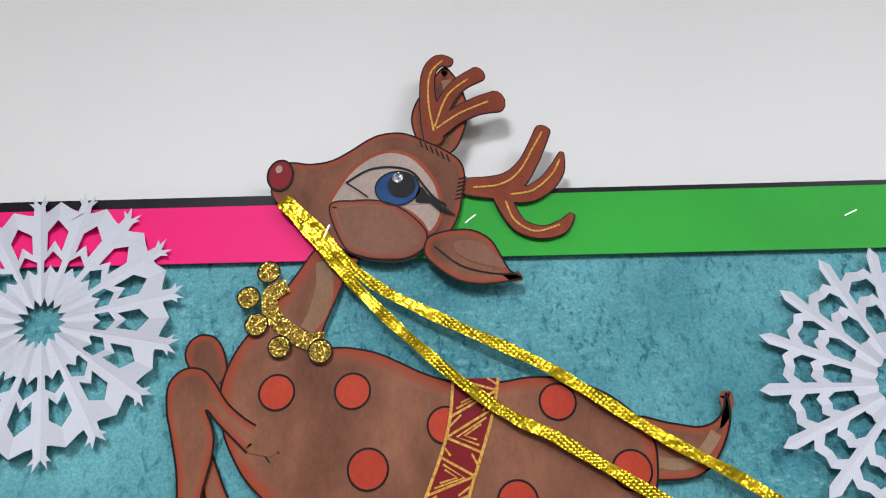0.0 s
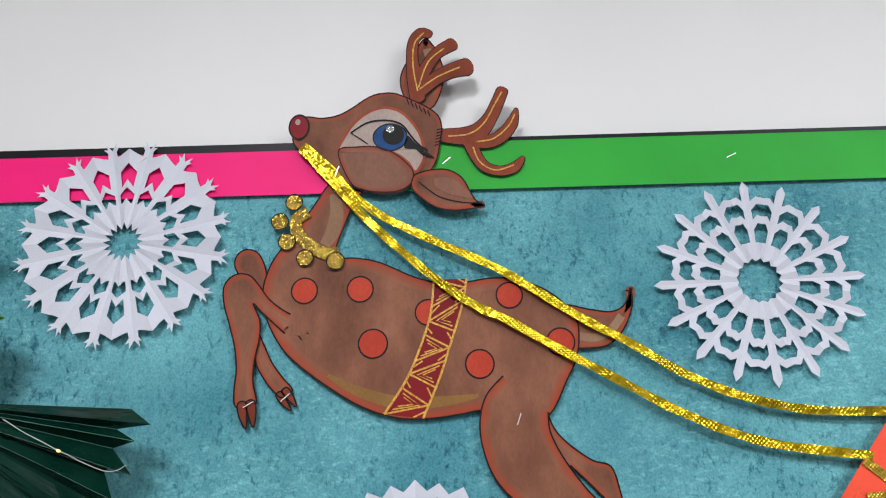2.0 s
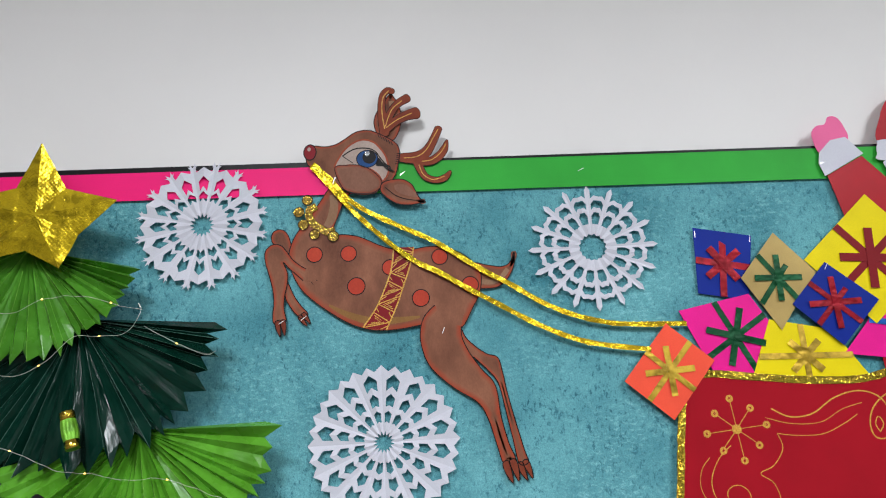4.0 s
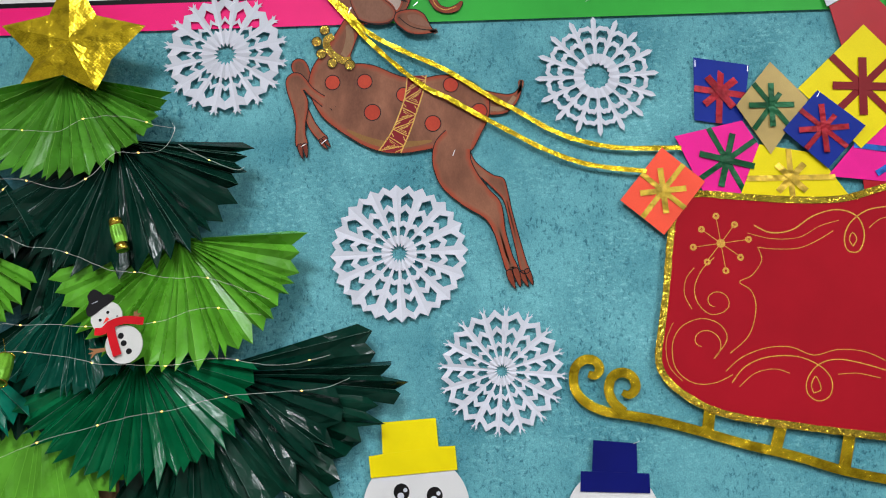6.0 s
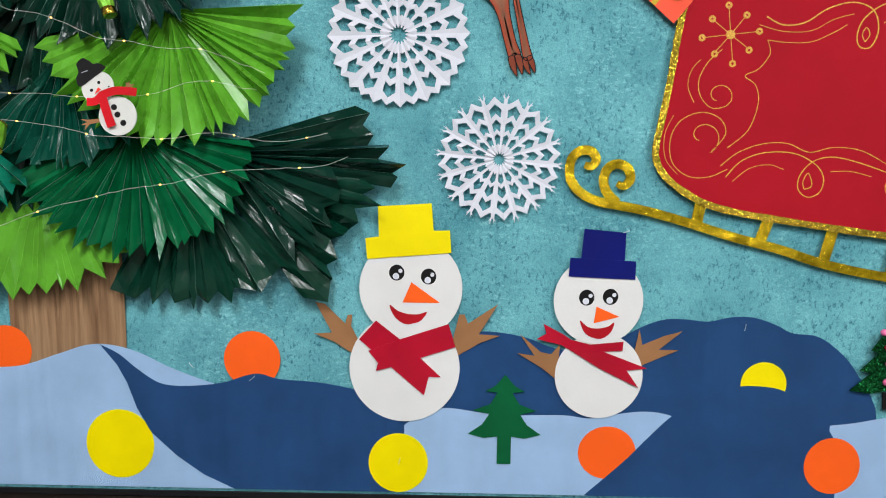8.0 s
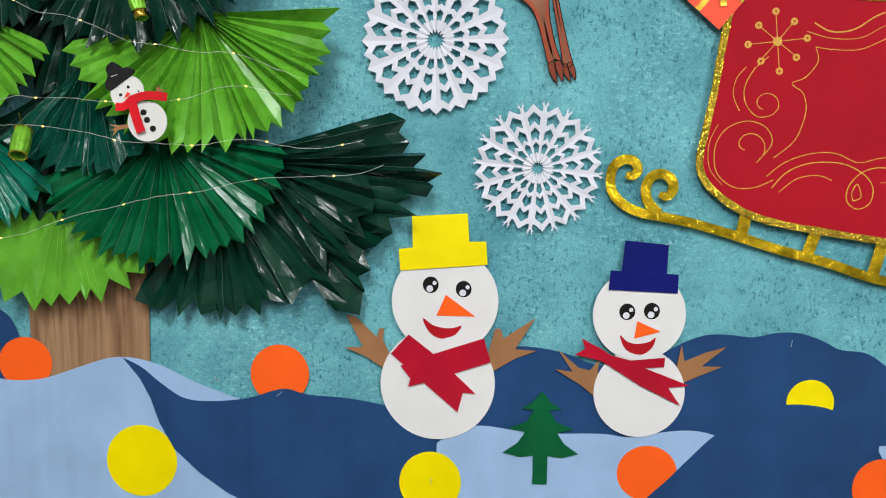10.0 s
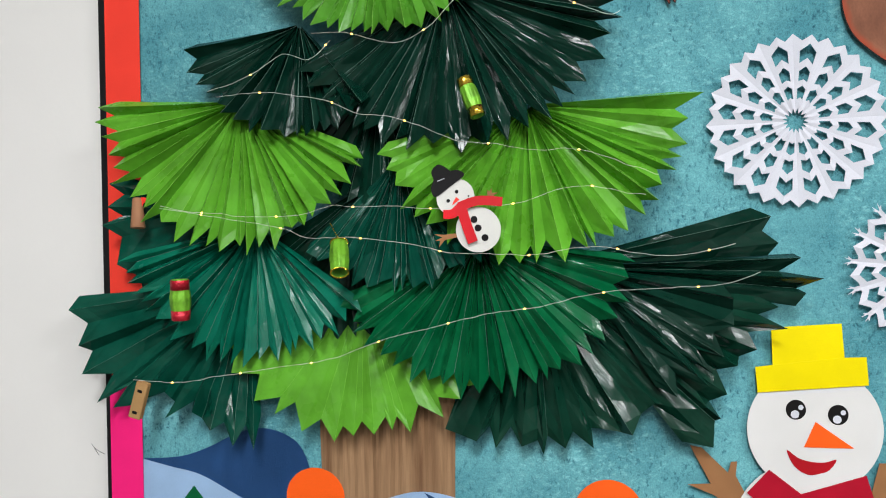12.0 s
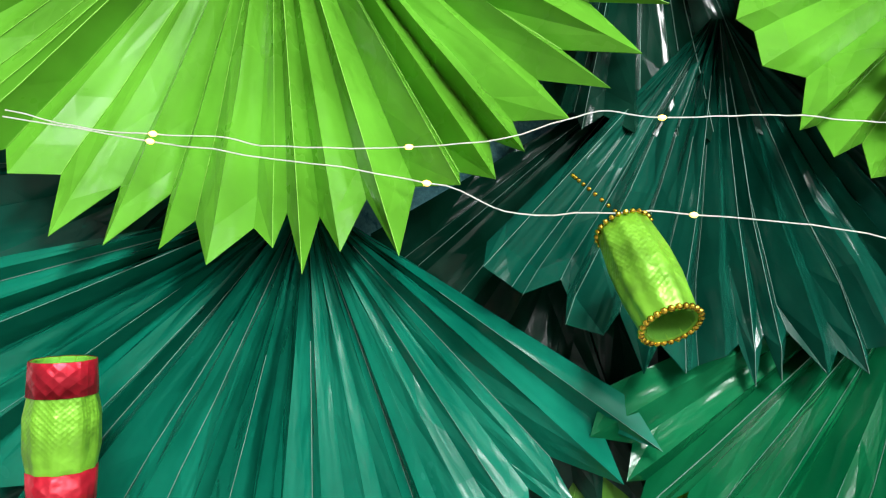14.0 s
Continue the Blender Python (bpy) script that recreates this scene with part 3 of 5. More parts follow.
low_edge = curve([(112, 92), (104, 87.0), (94, 86.0), (85.3, 86.8), (78.9, 87.6), (69.5, 88.9), (60, 90.4), (54.3, 92.1), (49.7, 94.9), (47.3, 97.5), (46.5, 100.3), (47.2, 104.8), (48.3, 111.3), (49.1, 117.7)], False)
shell = top_edge + low_edge
part("body", poly(bmesh.new(), shell, 9.0, 1.2), M_SLEIGH, sleigh, "dark red felt")
trim_w = [1.15 + 0.28 * noise.noise((i * 0.7, 3, 0)) for i in range(len(shell))]
part("trim", stroke(bmesh.new(), shell, trim_w, 10.4, 0, True, 1.0), M_TRIM, sleigh, "gold glitter edge")


def spiral(cx, cz, r0, r1, a0, a1, n=30):
    return [Vector((cx + (r0 + (r1 - r0) * i / n) * math.cos(radians(a0 + (a1 - a0) * i / n)), cz + (r0 + (r1 - r0) * i / n) * math.sin(radians(a0 + (a1 - a0) * i / n)))) for i in range(n + 1)]


def scroll(pts, w=0.22, smooth=True):
    pts = [Vector((p[0], p[1] + 0.08 * max(0.0, 118.5 - p[1]))) for p in pts]
    part("scrollwork", stroke(bmesh.new(), curve(pts, False, 5) if smooth else pts, w, 9.45, 0, False, 0.4), M_GLUE, sleigh, "gold glitter line")


BX, BZ = 57.7, 119.0
for k in range(8):
    a = math.tau * k / 8 + 0.12
    r = 4.6 if k % 2 == 0 else 3.9
    tip = (BX + r * math.cos(a), BZ + r * math.sin(a))
    scroll([(BX, BZ), tip], 0.101, False)
    part("scrollwork", stroke(bmesh.new(), [Vector(tip) + 0.38 * Vector((math.cos(q * math.tau / 14), math.sin(q * math.tau / 14))) for q in range(14)], 0.36, 9.9, 0, True, 0.6), M_GLUE, sleigh, "gold glitter ring")
part("scrollwork", poly(bmesh.new(), disc(BX, BZ, 0.72, n=16), 9.95, 0.8), M_GLUE, sleigh, "gold glitter dot")
scroll([(63.3, 121.9), (66, 120.6), (69.5, 121.0), (73, 123.2), (77, 124.2), (80.2, 123.0), (81.2, 120.0), (80.2, 117.2), (78.4, 117.2), (77.9, 119.3), (79.0, 121.9), (82, 124.0), (86, 124.6)], 0.202)
scroll([(62.2, 120.6), (66, 119.6), (70.5, 119.7), (74.0, 121.5), (77.2, 122.4)], 0.094)
scroll([(63.7, 118.2), (66.5, 117.8), (70.5, 117.9), (73.8, 119.3), (76.2, 120.7)], 0.108)
scroll([(79.2, 118.0), (79.9, 119.2), (79.3, 120.3), (78.7, 119.2), (79.2, 118.0)], 0.144)
scroll([(82.0, 121.0), (84, 122.5), (86.5, 122.9)], 0.101)
scroll([(63.7, 118.2), (64.2, 115.8), (62.5, 113.2), (60.4, 112.0), (62.2, 110.4), (62.8, 107.2), (61.4, 102.5), (58.2, 99.4)], 0.122)
scroll(spiral(56.4, 108.6, 1.0, 2.2, 250, -30) + [(57.3, 106.6), (55.2, 106.4), (53.4, 108.4), (53.0, 111.2), (54.4, 114.4), (56.5, 116.5)], 0.122)
scroll([(52.4, 107.3), (51.3, 110), (51.7, 112.8), (53.1, 114.7)], 0.101)
scroll(spiral(54.0, 101.4, 0.8, 3.2, 240, -60) + [(57.8, 101.8), (56.8, 104.5), (53.8, 105.6), (50.5, 104.2), (48.9, 101.0), (49.3, 96.8), (52.0, 94.3), (55.4, 94.2), (58.4, 95.6)], 0.122)
scroll([(49.2, 105.0), (47.9, 101.6), (48.2, 97.4), (50.3, 94.6)], 0.086)
scroll([(57.3, 96.2), (60.0, 98.6), (64, 100.2), (68, 100.3), (71.6, 98.8), (75.5, 99.7), (80, 99.2), (84.4, 96.8)], 0.122)
scroll([(58.2, 94.2), (60.5, 97.0), (64.2, 98.6), (69.0, 98.6), (72.6, 96.8), (74.2, 94.4), (73.8, 91.8), (71.9, 90.8), (70.2, 92.2), (70.4, 94.8), (72.4, 97.2), (75.5, 98.0), (80, 97.0), (86, 94.8)], 0.158)
scroll([(71.2, 92.2), (72.4, 92.9), (71.7, 95.1), (70.9, 93.6), (71.2, 92.2)], 0.144)
scroll([(59.4, 93.5), (62, 95.8), (65.2, 96.5), (67.6, 95.7)], 0.101)
scroll([(75.3, 95.4), (78.5, 95.5), (82, 94.6)], 0.101)
scroll([(85.2, 90.5), (84.4, 93.0), (85.8, 95.0), (87.6, 93.4), (87.0, 91.0), (85.2, 90.5)], 0.173)
runner_line = curve([(35.0, 97.9), (36.2, 97.7), (36.9, 98.8), (36.1, 100.1), (34.3, 100.2), (32.8, 98.7), (32.7, 95.7), (34.4, 93.4), (37.4, 91.9), (41.2, 91.2), (45.9, 90.3), (52.6, 88.5), (60.2, 86.2), (67.8, 84.3), (75.5, 81.9), (85.7, 79.9), (98, 78.5), (108, 79)], False)
nr = len(runner_line)
part("runner", stroke(bmesh.new(), runner_line, [1.1 + 0.45 * math.sin(min(1, i / 12) * 1.57) for i in range(nr)], 8.6, 0, False, 0.8), M_GOLD, sleigh, "gold foil runner with a curled tip")
curl_line = curve([(40.4, 94.9), (41.6, 94.5), (42.6, 95.6), (42.2, 97.3), (40.6, 98.1), (38.9, 97.4), (38.2, 95.4), (38.9, 93.3), (40.6, 91.7)], False)
part("curl", stroke(bmesh.new(), curl_line, [1.0 + 0.6 * math.sin(min(1, i / 12) * 1.57) for i in range(len(curl_line))], 9.6, 0, False, 0.8), M_GOLD, sleigh, "curled gold foil scroll")
for a, b in (((54.6, 92.6), (53.8, 88.0)), ((66.0, 90.0), (64.4, 84.9)), ((76.7, 88.5), (75.2, 82.0)), ((87.6, 87), (86.5, 80))):
    part("strut", stroke(bmesh.new(), [a, b], 1.9, 8.0, 0, False, 0.8), M_GOLD, sleigh, "gold foil strut")


# ---- gifts in the sleigh ----
def gift(corners, proud, mat, rib, word, w=1.3, bow=0.5, fold=0.0, tilt=0.0):
    c = [Vector(p) for p in corners]
    mid = sum(c, Vector((0, 0))) / 4
    root = thing("gift_parcel", mid.x, mid.y, "flat %s in the sleigh" % word, "gift", "paper gifts in the sleigh")
    lean = lambda x, z: fold * ((x - mid.x) * 0.6 + (z - mid.y) * 0.8)
    part("wrapper", poly(bmesh.new(), c, proud, 0.6, 0, lean), mat, root)
    m = [(c[i] + c[(i + 1) % 4]) / 2 for i in range(4)]
    for k in (0, 1):
        part("ribbon_band", stroke(bmesh.new(), [m[k], mid, m[k + 2]], w * 0.72, proud + 0.9 + 0.5 * k, 0, False, 0.4), rib, root)
    side = (c[1] - c[0]).length * bow
    for k in (0, 1):
        d = ((m[k] - mid).normalized() + (m[(k + 1) % 4] - mid).normalized()) if k == 0 else ((m[1] - mid).normalized() + (m[2] - mid).normalized())
        d = Matrix.Rotation(tilt, 2) @ d.normalized()
        n = [mid + d * side * t for t in (-1, 0, 1)]
        part("bow_loop", stroke(bmesh.new(), n, w * 0.8, proud + 2.0 + 0.6 * k, 0, False, 0.4), rib, root)


M_RIBGREEN = foil("green_foil_ribbon", (0.002, 0.065, 0.02), 420, 0.36, 0.35, 0.35, 0.12, 0.2)
M_RIBRED = foil("maroon_foil_ribbon", (0.26, 0.004, 0.012), 420, 0.36, 0.35, 0.35, 0.12, 0.2)
M_RIBGOLD = foil("dull_gold_ribbon", (0.50, 0.32, 0.03), 420, 0.34, 0.4, 0.7, 0.14)
M_RIBBLUE = foil("blue_foil_ribbon", (0.02, 0.12, 0.45), 420, 0.38, 0.35, 0.35, 0.12, 0.2)
gift([(85.3, 140.2), (99, 137), (100, 127), (76.0, 129.9)], 8.3, M_HOTPINK, M_RIBBLUE, "magenta paper parcel with a blue foil ribbon")
gift([(83.7, 155.8), (93.3, 144.8), (81.7, 134.4), (72.0, 145.0)], 10.5, M_YELLOW, M_MAROON, "large yellow paper parcel with maroon ribbon", 1.7, 0.34)
gift([(55.0, 151.1), (64.3, 149.4), (62.6, 138.8), (54.7, 140.2)], 5.0, M_BLUEP, M_RIBRED, "royal blue paper parcel with a maroon ribbon", 1.5, 0.36, 0.3)
gift([(51.1, 137.4), (62.5, 139.8), (66.5, 133), (58.0, 122.0)], 7.0, M_HOTPINK, M_RIBGREEN, "magenta paper parcel with a green foil ribbon", 1.3, 0.4)
gift([(65.1, 135.6), (74.5, 133.8), (79.9, 125.6), (60.2, 124)], 8.0, M_YELLOW, M_RIBGOLD, "yellow paper parcel with a gold foil ribbon", 1.3, 0.34)
gift([(67.5, 149.6), (73.4, 142.9), (66.8, 133.8), (61.5, 142.3)], 12.5, M_GIFTGOLD, M_RIBGREEN, "pale gold card parcel with a green ribbon", 1.2, 0.42, 0.35)
gift([(74.9, 144.4), (82.4, 138.1), (75.9, 131.1), (68.9, 137.8)], 15.0, M_BLUEP, M_RIBRED, "royal blue paper parcel, glossy red ribbon,", 1.2, 0.42, 0.3)
gift([(48.7, 135.4), (55.6, 129.4), (48.4, 120.6), (41.4, 126.6)], 12.0, M_CORAL, M_RIBGOLD, "coral orange paper parcel with a gold ribbon", 1.2, 0.42)

# ---- the waving figure behind the gifts: one plain cut-out ----
bm = bmesh.new()
poly(bm, curve([(78.2, 163), (76.9, 166.4), (77.8, 168.2), (79.4, 168.6), (80.2, 169.9), (81.6, 169.8), (82.6, 168), (82.7, 165.4)]), 8.0, 0.6, 1)
poly(bm, [(77.6, 163.4), (79.8, 165.6), (82.4, 166.1), (84.9, 163.0), (77.9, 159.2), (77.2, 161.5)], 9.5, 0.6, 2)
poly(bm, [(78.4, 159.4), (84.7, 162.7), (90, 156.5), (98, 152), (98, 126), (82, 126), (80.5, 150)], 7.0, 0.6, 0)
poly(bm, curve([(88.5, 164.5), (88.9, 169.5), (91.5, 173.6), (96, 175.5), (101, 172), (102, 164.5)]), 8.6, 0.6, 0)
poly(bm, curve([(87.5, 164.6), (87.2, 163), (88.2, 161.6), (103, 161.6), (103.8, 163.4), (103, 165.4), (89, 165.4)]), 10.4, 0.6, 2)
poly(bm, curve([(89.2, 161.8), (88.2, 160.2), (88.9, 158.2), (88.6, 156.4), (89.8, 154.6), (89.6, 152.6), (91.2, 151), (92, 149.4), (95.5, 148), (99, 149.4), (101.5, 153), (102.5, 158), (101.6, 161.8)]), 9.8, 0.6, 2)
tagged(part("waving_figure_cutout", bm, [M_RED, M_PINKM, M_WHITEP]), "red and white paper figure raising a pink mitten behind gifts", "paper figure")


# ---- reindeer cut-out ----
def R(pts):
    return [Vector((5 + x, 145 + z * (1.035 if z > 0 else 1.0))) for x, z in pts]


def shaded_edge(bm, shape, count, width, proud, closed):
    """A band of shading along the inside of the outline's first points, strongest at the edge."""
    rim = bm.verts.layers.float.get("rim") or bm.verts.layers.float.new("rim")
    area = sum(a.x * b.y - b.x * a.y for a, b in zip(shape, shape[1:] + shape[:1]))
    left, right = ribbon_sides(inset(shape, width * 0.5), width, True)
    if area < 0:
        left, right = right, left
    rows = []
    for inner, outer in list(zip(left, right))[:count]:
        pair = [bm.verts.new((q.x / 100, -proud / 1000, q.y / 100)) for q in (inner, outer)]
        pair[0][rim], pair[1][rim] = 0.0, 1.0
        rows.append(pair)
    for p, q in zip(rows, rows[1:] + rows[:1] if closed else rows[1:]):
        bm.faces.new((p[0], p[1], q[1], q[0])).material_index = 1


def painted_piece(bm, line, proud, rim=0.7, ink=0.15, thick=0.5):
    """A painted card piece: body colour, rust shading inside the edge and an inked outline."""
    poly(bm, line, proud, thick, 0)
    if rim:
        shaded_edge(bm, [Vector(p) for p in line], len(line), rim * 1.5, proud + 0.25, True)
    stroke(bm, line, ink, proud + 0.5, 2, True, 0.3)
    return bm


M_ANTLER = painted("antler_poster_paint", (0.17, 0.028, 0.012), (0.30, 0.06, 0.022))


def shaded_paint(name, inner, outer):
    """Poster paint brushed from one tone at the edge into another further in."""
    m, nt, bsdf = base(name, 0.6)
    vec = where(nt)
    edge = nt.nodes.new("ShaderNodeAttribute")
    edge.attribute_name = "rim"
    ragged = nt.nodes.new("ShaderNodeMath")
    ragged.operation = "MULTIPLY_ADD"
    nt.links.new(noise_of(nt, vec, 70, 4, 0.6), ragged.inputs[0])
    ragged.inputs[1].default_value = 0.9
    nt.links.new(edge.outputs["Fac"], ragged.inputs[2])
    tone = nt.nodes.new("ShaderNodeMapRange")
    tone.inputs["From Min"].default_value, tone.inputs["From Max"].default_value = 0.55, 1.3
    nt.links.new(ragged.outputs[0], tone.inputs["Value"])
    mix = nt.nodes.new("ShaderNodeMix")
    mix.data_type = "RGBA"
    nt.links.new(tone.outputs["Result"], mix.inputs["Factor"])
    nt.links.new(blend(nt, noise_of(nt, where(nt, (1, 1, 0.55)), 15, 5, 0.6), *inner, 0.3, 0.72), mix.inputs["A"])
    mix.inputs["B"].default_value = (*outer, 1)
    nt.links.new(mix.outputs["Result"], bsdf.inputs["Base Color"])
    bsdf.inputs["Specular IOR Level"].default_value = 0.2
    return m


M_EDGE = shaded_paint("brown_to_rust_paint", ((0.128, 0.042, 0.021), (0.34, 0.135, 0.074)), (0.34, 0.05, 0.018))
M_CHEEKEDGE = shaded_paint("cheek_to_rust_paint", ((0.20, 0.085, 0.05), (0.28, 0.125, 0.08)), (0.28, 0.05, 0.022))
REIN_M = [M_BROWN, M_EDGE, M_BLACK]
deer = thing("reindeer_cutout", 13, 113, "brown painted card reindeer with red spots and gold collar, leaping", "reindeer decoration")


def hoof(x, z, turn, proud, s=1.0):
    bm = bmesh.new()
    for dx in (-0.45, 0.45):
        tip = [(dx - 0.42, 1.3), (dx + 0.42, 1.3), (dx * 1.1 + 0.45, 0), (dx * 0.9 + 0.1, -1.5), (dx * 1.1 - 0.4, 0)]
        rot = Matrix.Rotation(turn, 2)
        painted_piece(bm, curve([Vector((x, z)) + rot @ Vector(p) * s for p in tip], True, 4), proud, 0, 0.14)
    part("hoof", bm, [M_ANTLER, M_ANTLER, M_BLACK], deer, "cloven hoof")


def leg(line, closing, proud, rim=0.55):
    """A painted leg: line is its inked outline, closing the hidden part that runs into the body."""
    at = lambda pts: [Vector((5 + x + 0.02 * max(0, -10 - z), 145 + z - 0.06 * max(0, -10 - z))) for x, z in pts]
    inked = curve(at(line), False, 5)
    shape = inked + at(closing)
    bm = poly(bmesh.new(), shape, proud, 0.5, 0)
    shaded_edge(bm, shape, len(inked), rim * 1.4, proud + 0.25, False)
    stroke(bm, inked, 0.15, proud + 0.5, 2, False, 0.3)
    part("leg", bm, REIN_M, deer)


leg([(11.2, -8.0), (12.0, -10.4), (13.4, -11.9), (15.3, -13.2), (17.0, -13.8), (17.6, -15.9), (18.1, -18.8), (19.1, -23.1), (20.1, -27), (20.6, -28.8), (19.2, -28.9), (18.5, -25.6), (17.6, -21), (16.8, -17.5), (15.3, -15.6), (13.2, -13.6)],
    [(10.5, -11.5), (9.5, -8)], 4.5, 0.4)
hoof(25.5, 113.95, 0.35, 4.9, 1.0)
leg([(-16.8, 4.0), (-18.6, 5.2), (-19.35, 6.5), (-19.1, 7.6), (-18.3, 8.1), (-17.3, 7.9), (-16.6, 7.1), (-16.1, 5.7), (-15.8, 3.8)], [(-15.5, 3), (-16.2, 3)], 4.3, 0.45)
leg([(-16.5, -0.6), (-15.9, -1.9), (-15.1, -3.5), (-14.0, -5.0), (-13.0, -6.2), (-14.0, -6.9), (-15.0, -6.1), (-16.0, -4.8), (-16.7, -3.4), (-17.2, -1)], [], 4.6, 0.4)
hoof(-8.5, 137.9, 0.6, 4.9, 0.75)
bm = bmesh.new()
tail_line = curve(R([(13.5, 1.2), (16.2, 0.9), (18.2, 0.6), (19.5, 1.0), (20.2, 1.9), (20.55, 2.9), (20.55, 1.2), (19.7, -0.8), (18.4, -2.3), (16.6, -2.9), (13.5, -2.4)]))
painted_piece(bm, tail_line, 5.0, 0.4, 0.15)
stroke(bm, curve(R([(14.5, -1.6), (16.6, -1.9), (18.2, -1.2), (19.4, 0.2)]), False), 0.8, 5.4, 3, False, 0.2)
part("tail", bm, REIN_M + [M_TANP], deer, "pointed brown tail")

body_line = curve(R([(-9.2, 15.0), (-11.3, 12.3), (-13.1, 9.6), (-15.0, 7.2), (-15.9, 5.4), (-16.3, 3.4), (-15.9, 1.1), (-14.9, -1.0), (-13.6, -2.8), (-11.5, -4.6), (-9.1, -6.3), (-6.8, -7.7), (-4.4, -8.7), (-2.1, -9.2), (0.6, -9.2),
                     (3.2, -8.9), (5.6, -8.6), (8.5, -9.5), (11.5, -9.3), (13.6, -5.8), (14.6, -3.9), (15.0, -1.9), (14.9, -0.1), (13.8, 1.5), (12.2, 2.8), (10.5, 3.6), (8.9, 4.1), (6.5, 4.2), (4.4, 3.9), (2.3, 3.8), (0.3, 4.1),
                     (-1.5, 4.7), (-3.2, 5.5), (-4.9, 6.2), (-7.0, 6.6), (-8.6, 6.7), (-9.0, 7.7), (-8.3, 9.7), (-7.4, 12.0), (-6.2, 14.3)]), True, 4)
bm = bmesh.new()
painted_piece(bm, body_line, 6.2, 0.8)
M_OCHRE = painted("ochre_poster_paint", (0.22, 0.10, 0.025), (0.30, 0.15, 0.04))
deer_body = part("body", bm, REIN_M, deer)
part("neck_patch", stroke(bmesh.new(), curve(R([(-9.3, 13.4), (-9.0, 11.4), (-9.4, 9.4), (-10.2, 8.0)]), False), [0.7 + 0.8 * math.sin(math.pi * (i + 2) / 20) for i in range(16)], 6.55, 0, False, 0.2), M_TANP, deer_body, "tan painted neck highlight")
part("belly_stripe", stroke(bmesh.new(), curve(R([(-9.6, -4.9), (-6.6, -6.5), (-2.5, -7.7), (2, -7.6), (5.0, -7.2)]), False), [0.3 + 0.9 * math.sin(math.pi * i / 20) for i in range(21)], 6.55, 0, False, 0.2), M_OCHRE, deer_body, "ochre painted belly stripe")
for crease in ([(-14.3, 1.5), (-12.6, 0.6), (-11.6, -0.8)], [(-13.6, 0.9), (-12.8, -0.6), (-12.2, -1.4)]):
    part("ink_crease", stroke(bmesh.new(), curve(R(crease), False), 0.1, 6.75, 0, False, 0.2), M_BLACK, deer_body, "thin black ink line")

leg([(7.4, -5.4), (5.7, -7.2), (5.0, -9.6), (5.2, -12.2), (6.5, -15.1), (9.8, -18.0), (13.4, -20.2), (14.9, -22.6), (16.0, -26.3), (16.9, -28.9), (18.7, -28.5), (17.8, -26.0), (16.9, -22.2), (16.6, -19.0), (16.0, -17.2), (14.5, -15.6), (12.7, -13.1), (11.6, -10.8), (11.5, -8.9)],
    [(12.0, -7.0), (12.2, -5.2), (9.8, -4.2)], 6.9, 0.75)
hoof(23.4, 113.9, 0.25, 7.6, 1.15)
leg([(-13.4, 1.2), (-14.4, 1.8), (-15.7, 2.9), (-16.8, 4.4), (-17.8, 5.35), (-19.2, 5.4), (-20.2, 4.3), (-20.1, 2.4), (-19.5, 0.5), (-18.8, -1.9), (-18.5, -4.1), (-18.6, -6.1), (-18.4, -7.6), (-17.3, -7.8), (-16.4, -7.3), (-16.8, -5.4), (-16.8, -3.4), (-16.4, -1.1), (-16.45, 0.7),
     (-17.2, 2.4), (-16.2, 1.4), (-15.0, 0.3), (-13.9, -0.7)], [(-12.2, -1.0), (-11.6, -0.6), (-12.0, 0.4)], 6.9, 0.5)
hoof(-12.2, 136.6, 0.15, 7.6, 0.9)
for sx, sz, sr in ((-12.1, 3.5, 1.3), (-6.5, 3.5, 1.3), (-5.2, -1.9, 1.42), (5.2, -4.1, 1.38), (0.3, 1.0, 1.3), (8.4, 2.5, 1.3), (13.2, -2.2, 1.35)):
    bm = bmesh.new()
    ring = disc(5 + sx, 145 + sz * 1.02, sr, n=32)
    poly(bm, ring, 6.7, 0.3, 0)
    stroke(bm, ring, 0.15, 6.95, 1, True, 0.3)
    part("spot", bm, [M_SPOT, M_BLACK], deer, "brick red painted spot")

bm = bmesh.new()
L = curve(R([(0.9, 4.2), (0.5, 0.8), (-0.6, -2.5), (-2.0, -5.6), (-4.1, -8.7)]), False, 5)
Q = curve(R([(4.2, 4.2), (3.6, 1.4), (2.3, -2.5), (1.2, -5.6), (-0.4, -9.2)]), False, 5)
poly(bm, L + Q[::-1], 7.0, 0.4, 0)
stroke(bm, L, 0.22, 7.5, 1, False, 0.4)
stroke(bm, Q, 0.22, 7.5, 1, False, 0.4)
last = len(L) - 1
for k in range(5):
    i, j = 4 * k, min(last, 4 * k + 4)
    m = (i + j) // 2
    a, b, c = L[i], Q[m], L[j]
    if k % 2:
        a, b, c = Q[i], L[m], Q[j]
    stroke(bm, [a, b], 0.17, 7.55, 1, False, 0.4)
    stroke(bm, [b, c], 0.17, 7.55, 1, False, 0.4)
    mid = (a + b + c) / 3
    for f in (0.35, 0.62):
        stroke(bm, [mid.lerp(a, f), mid.lerp(b, f) + Vector((0, -0.1)), mid.lerp(c, f)], 0.14, 7.55, 1, False, 0.4)
    d, e = (Q if not k % 2 else L)[i], (Q if not k % 2 else L)[j]
    stroke(bm, [d.lerp(a, 0.25), d.lerp(b, 0.55)], 0.14, 7.55, 1, False, 0.4)
    stroke(bm, [e.lerp(c, 0.25), e.lerp(b, 0.55)], 0.14, 7.55, 1, False, 0.4)
part("saddle_band", bm, [M_MAROON, M_GLUE], deer, "maroon saddle band with gold glitter zigzags")

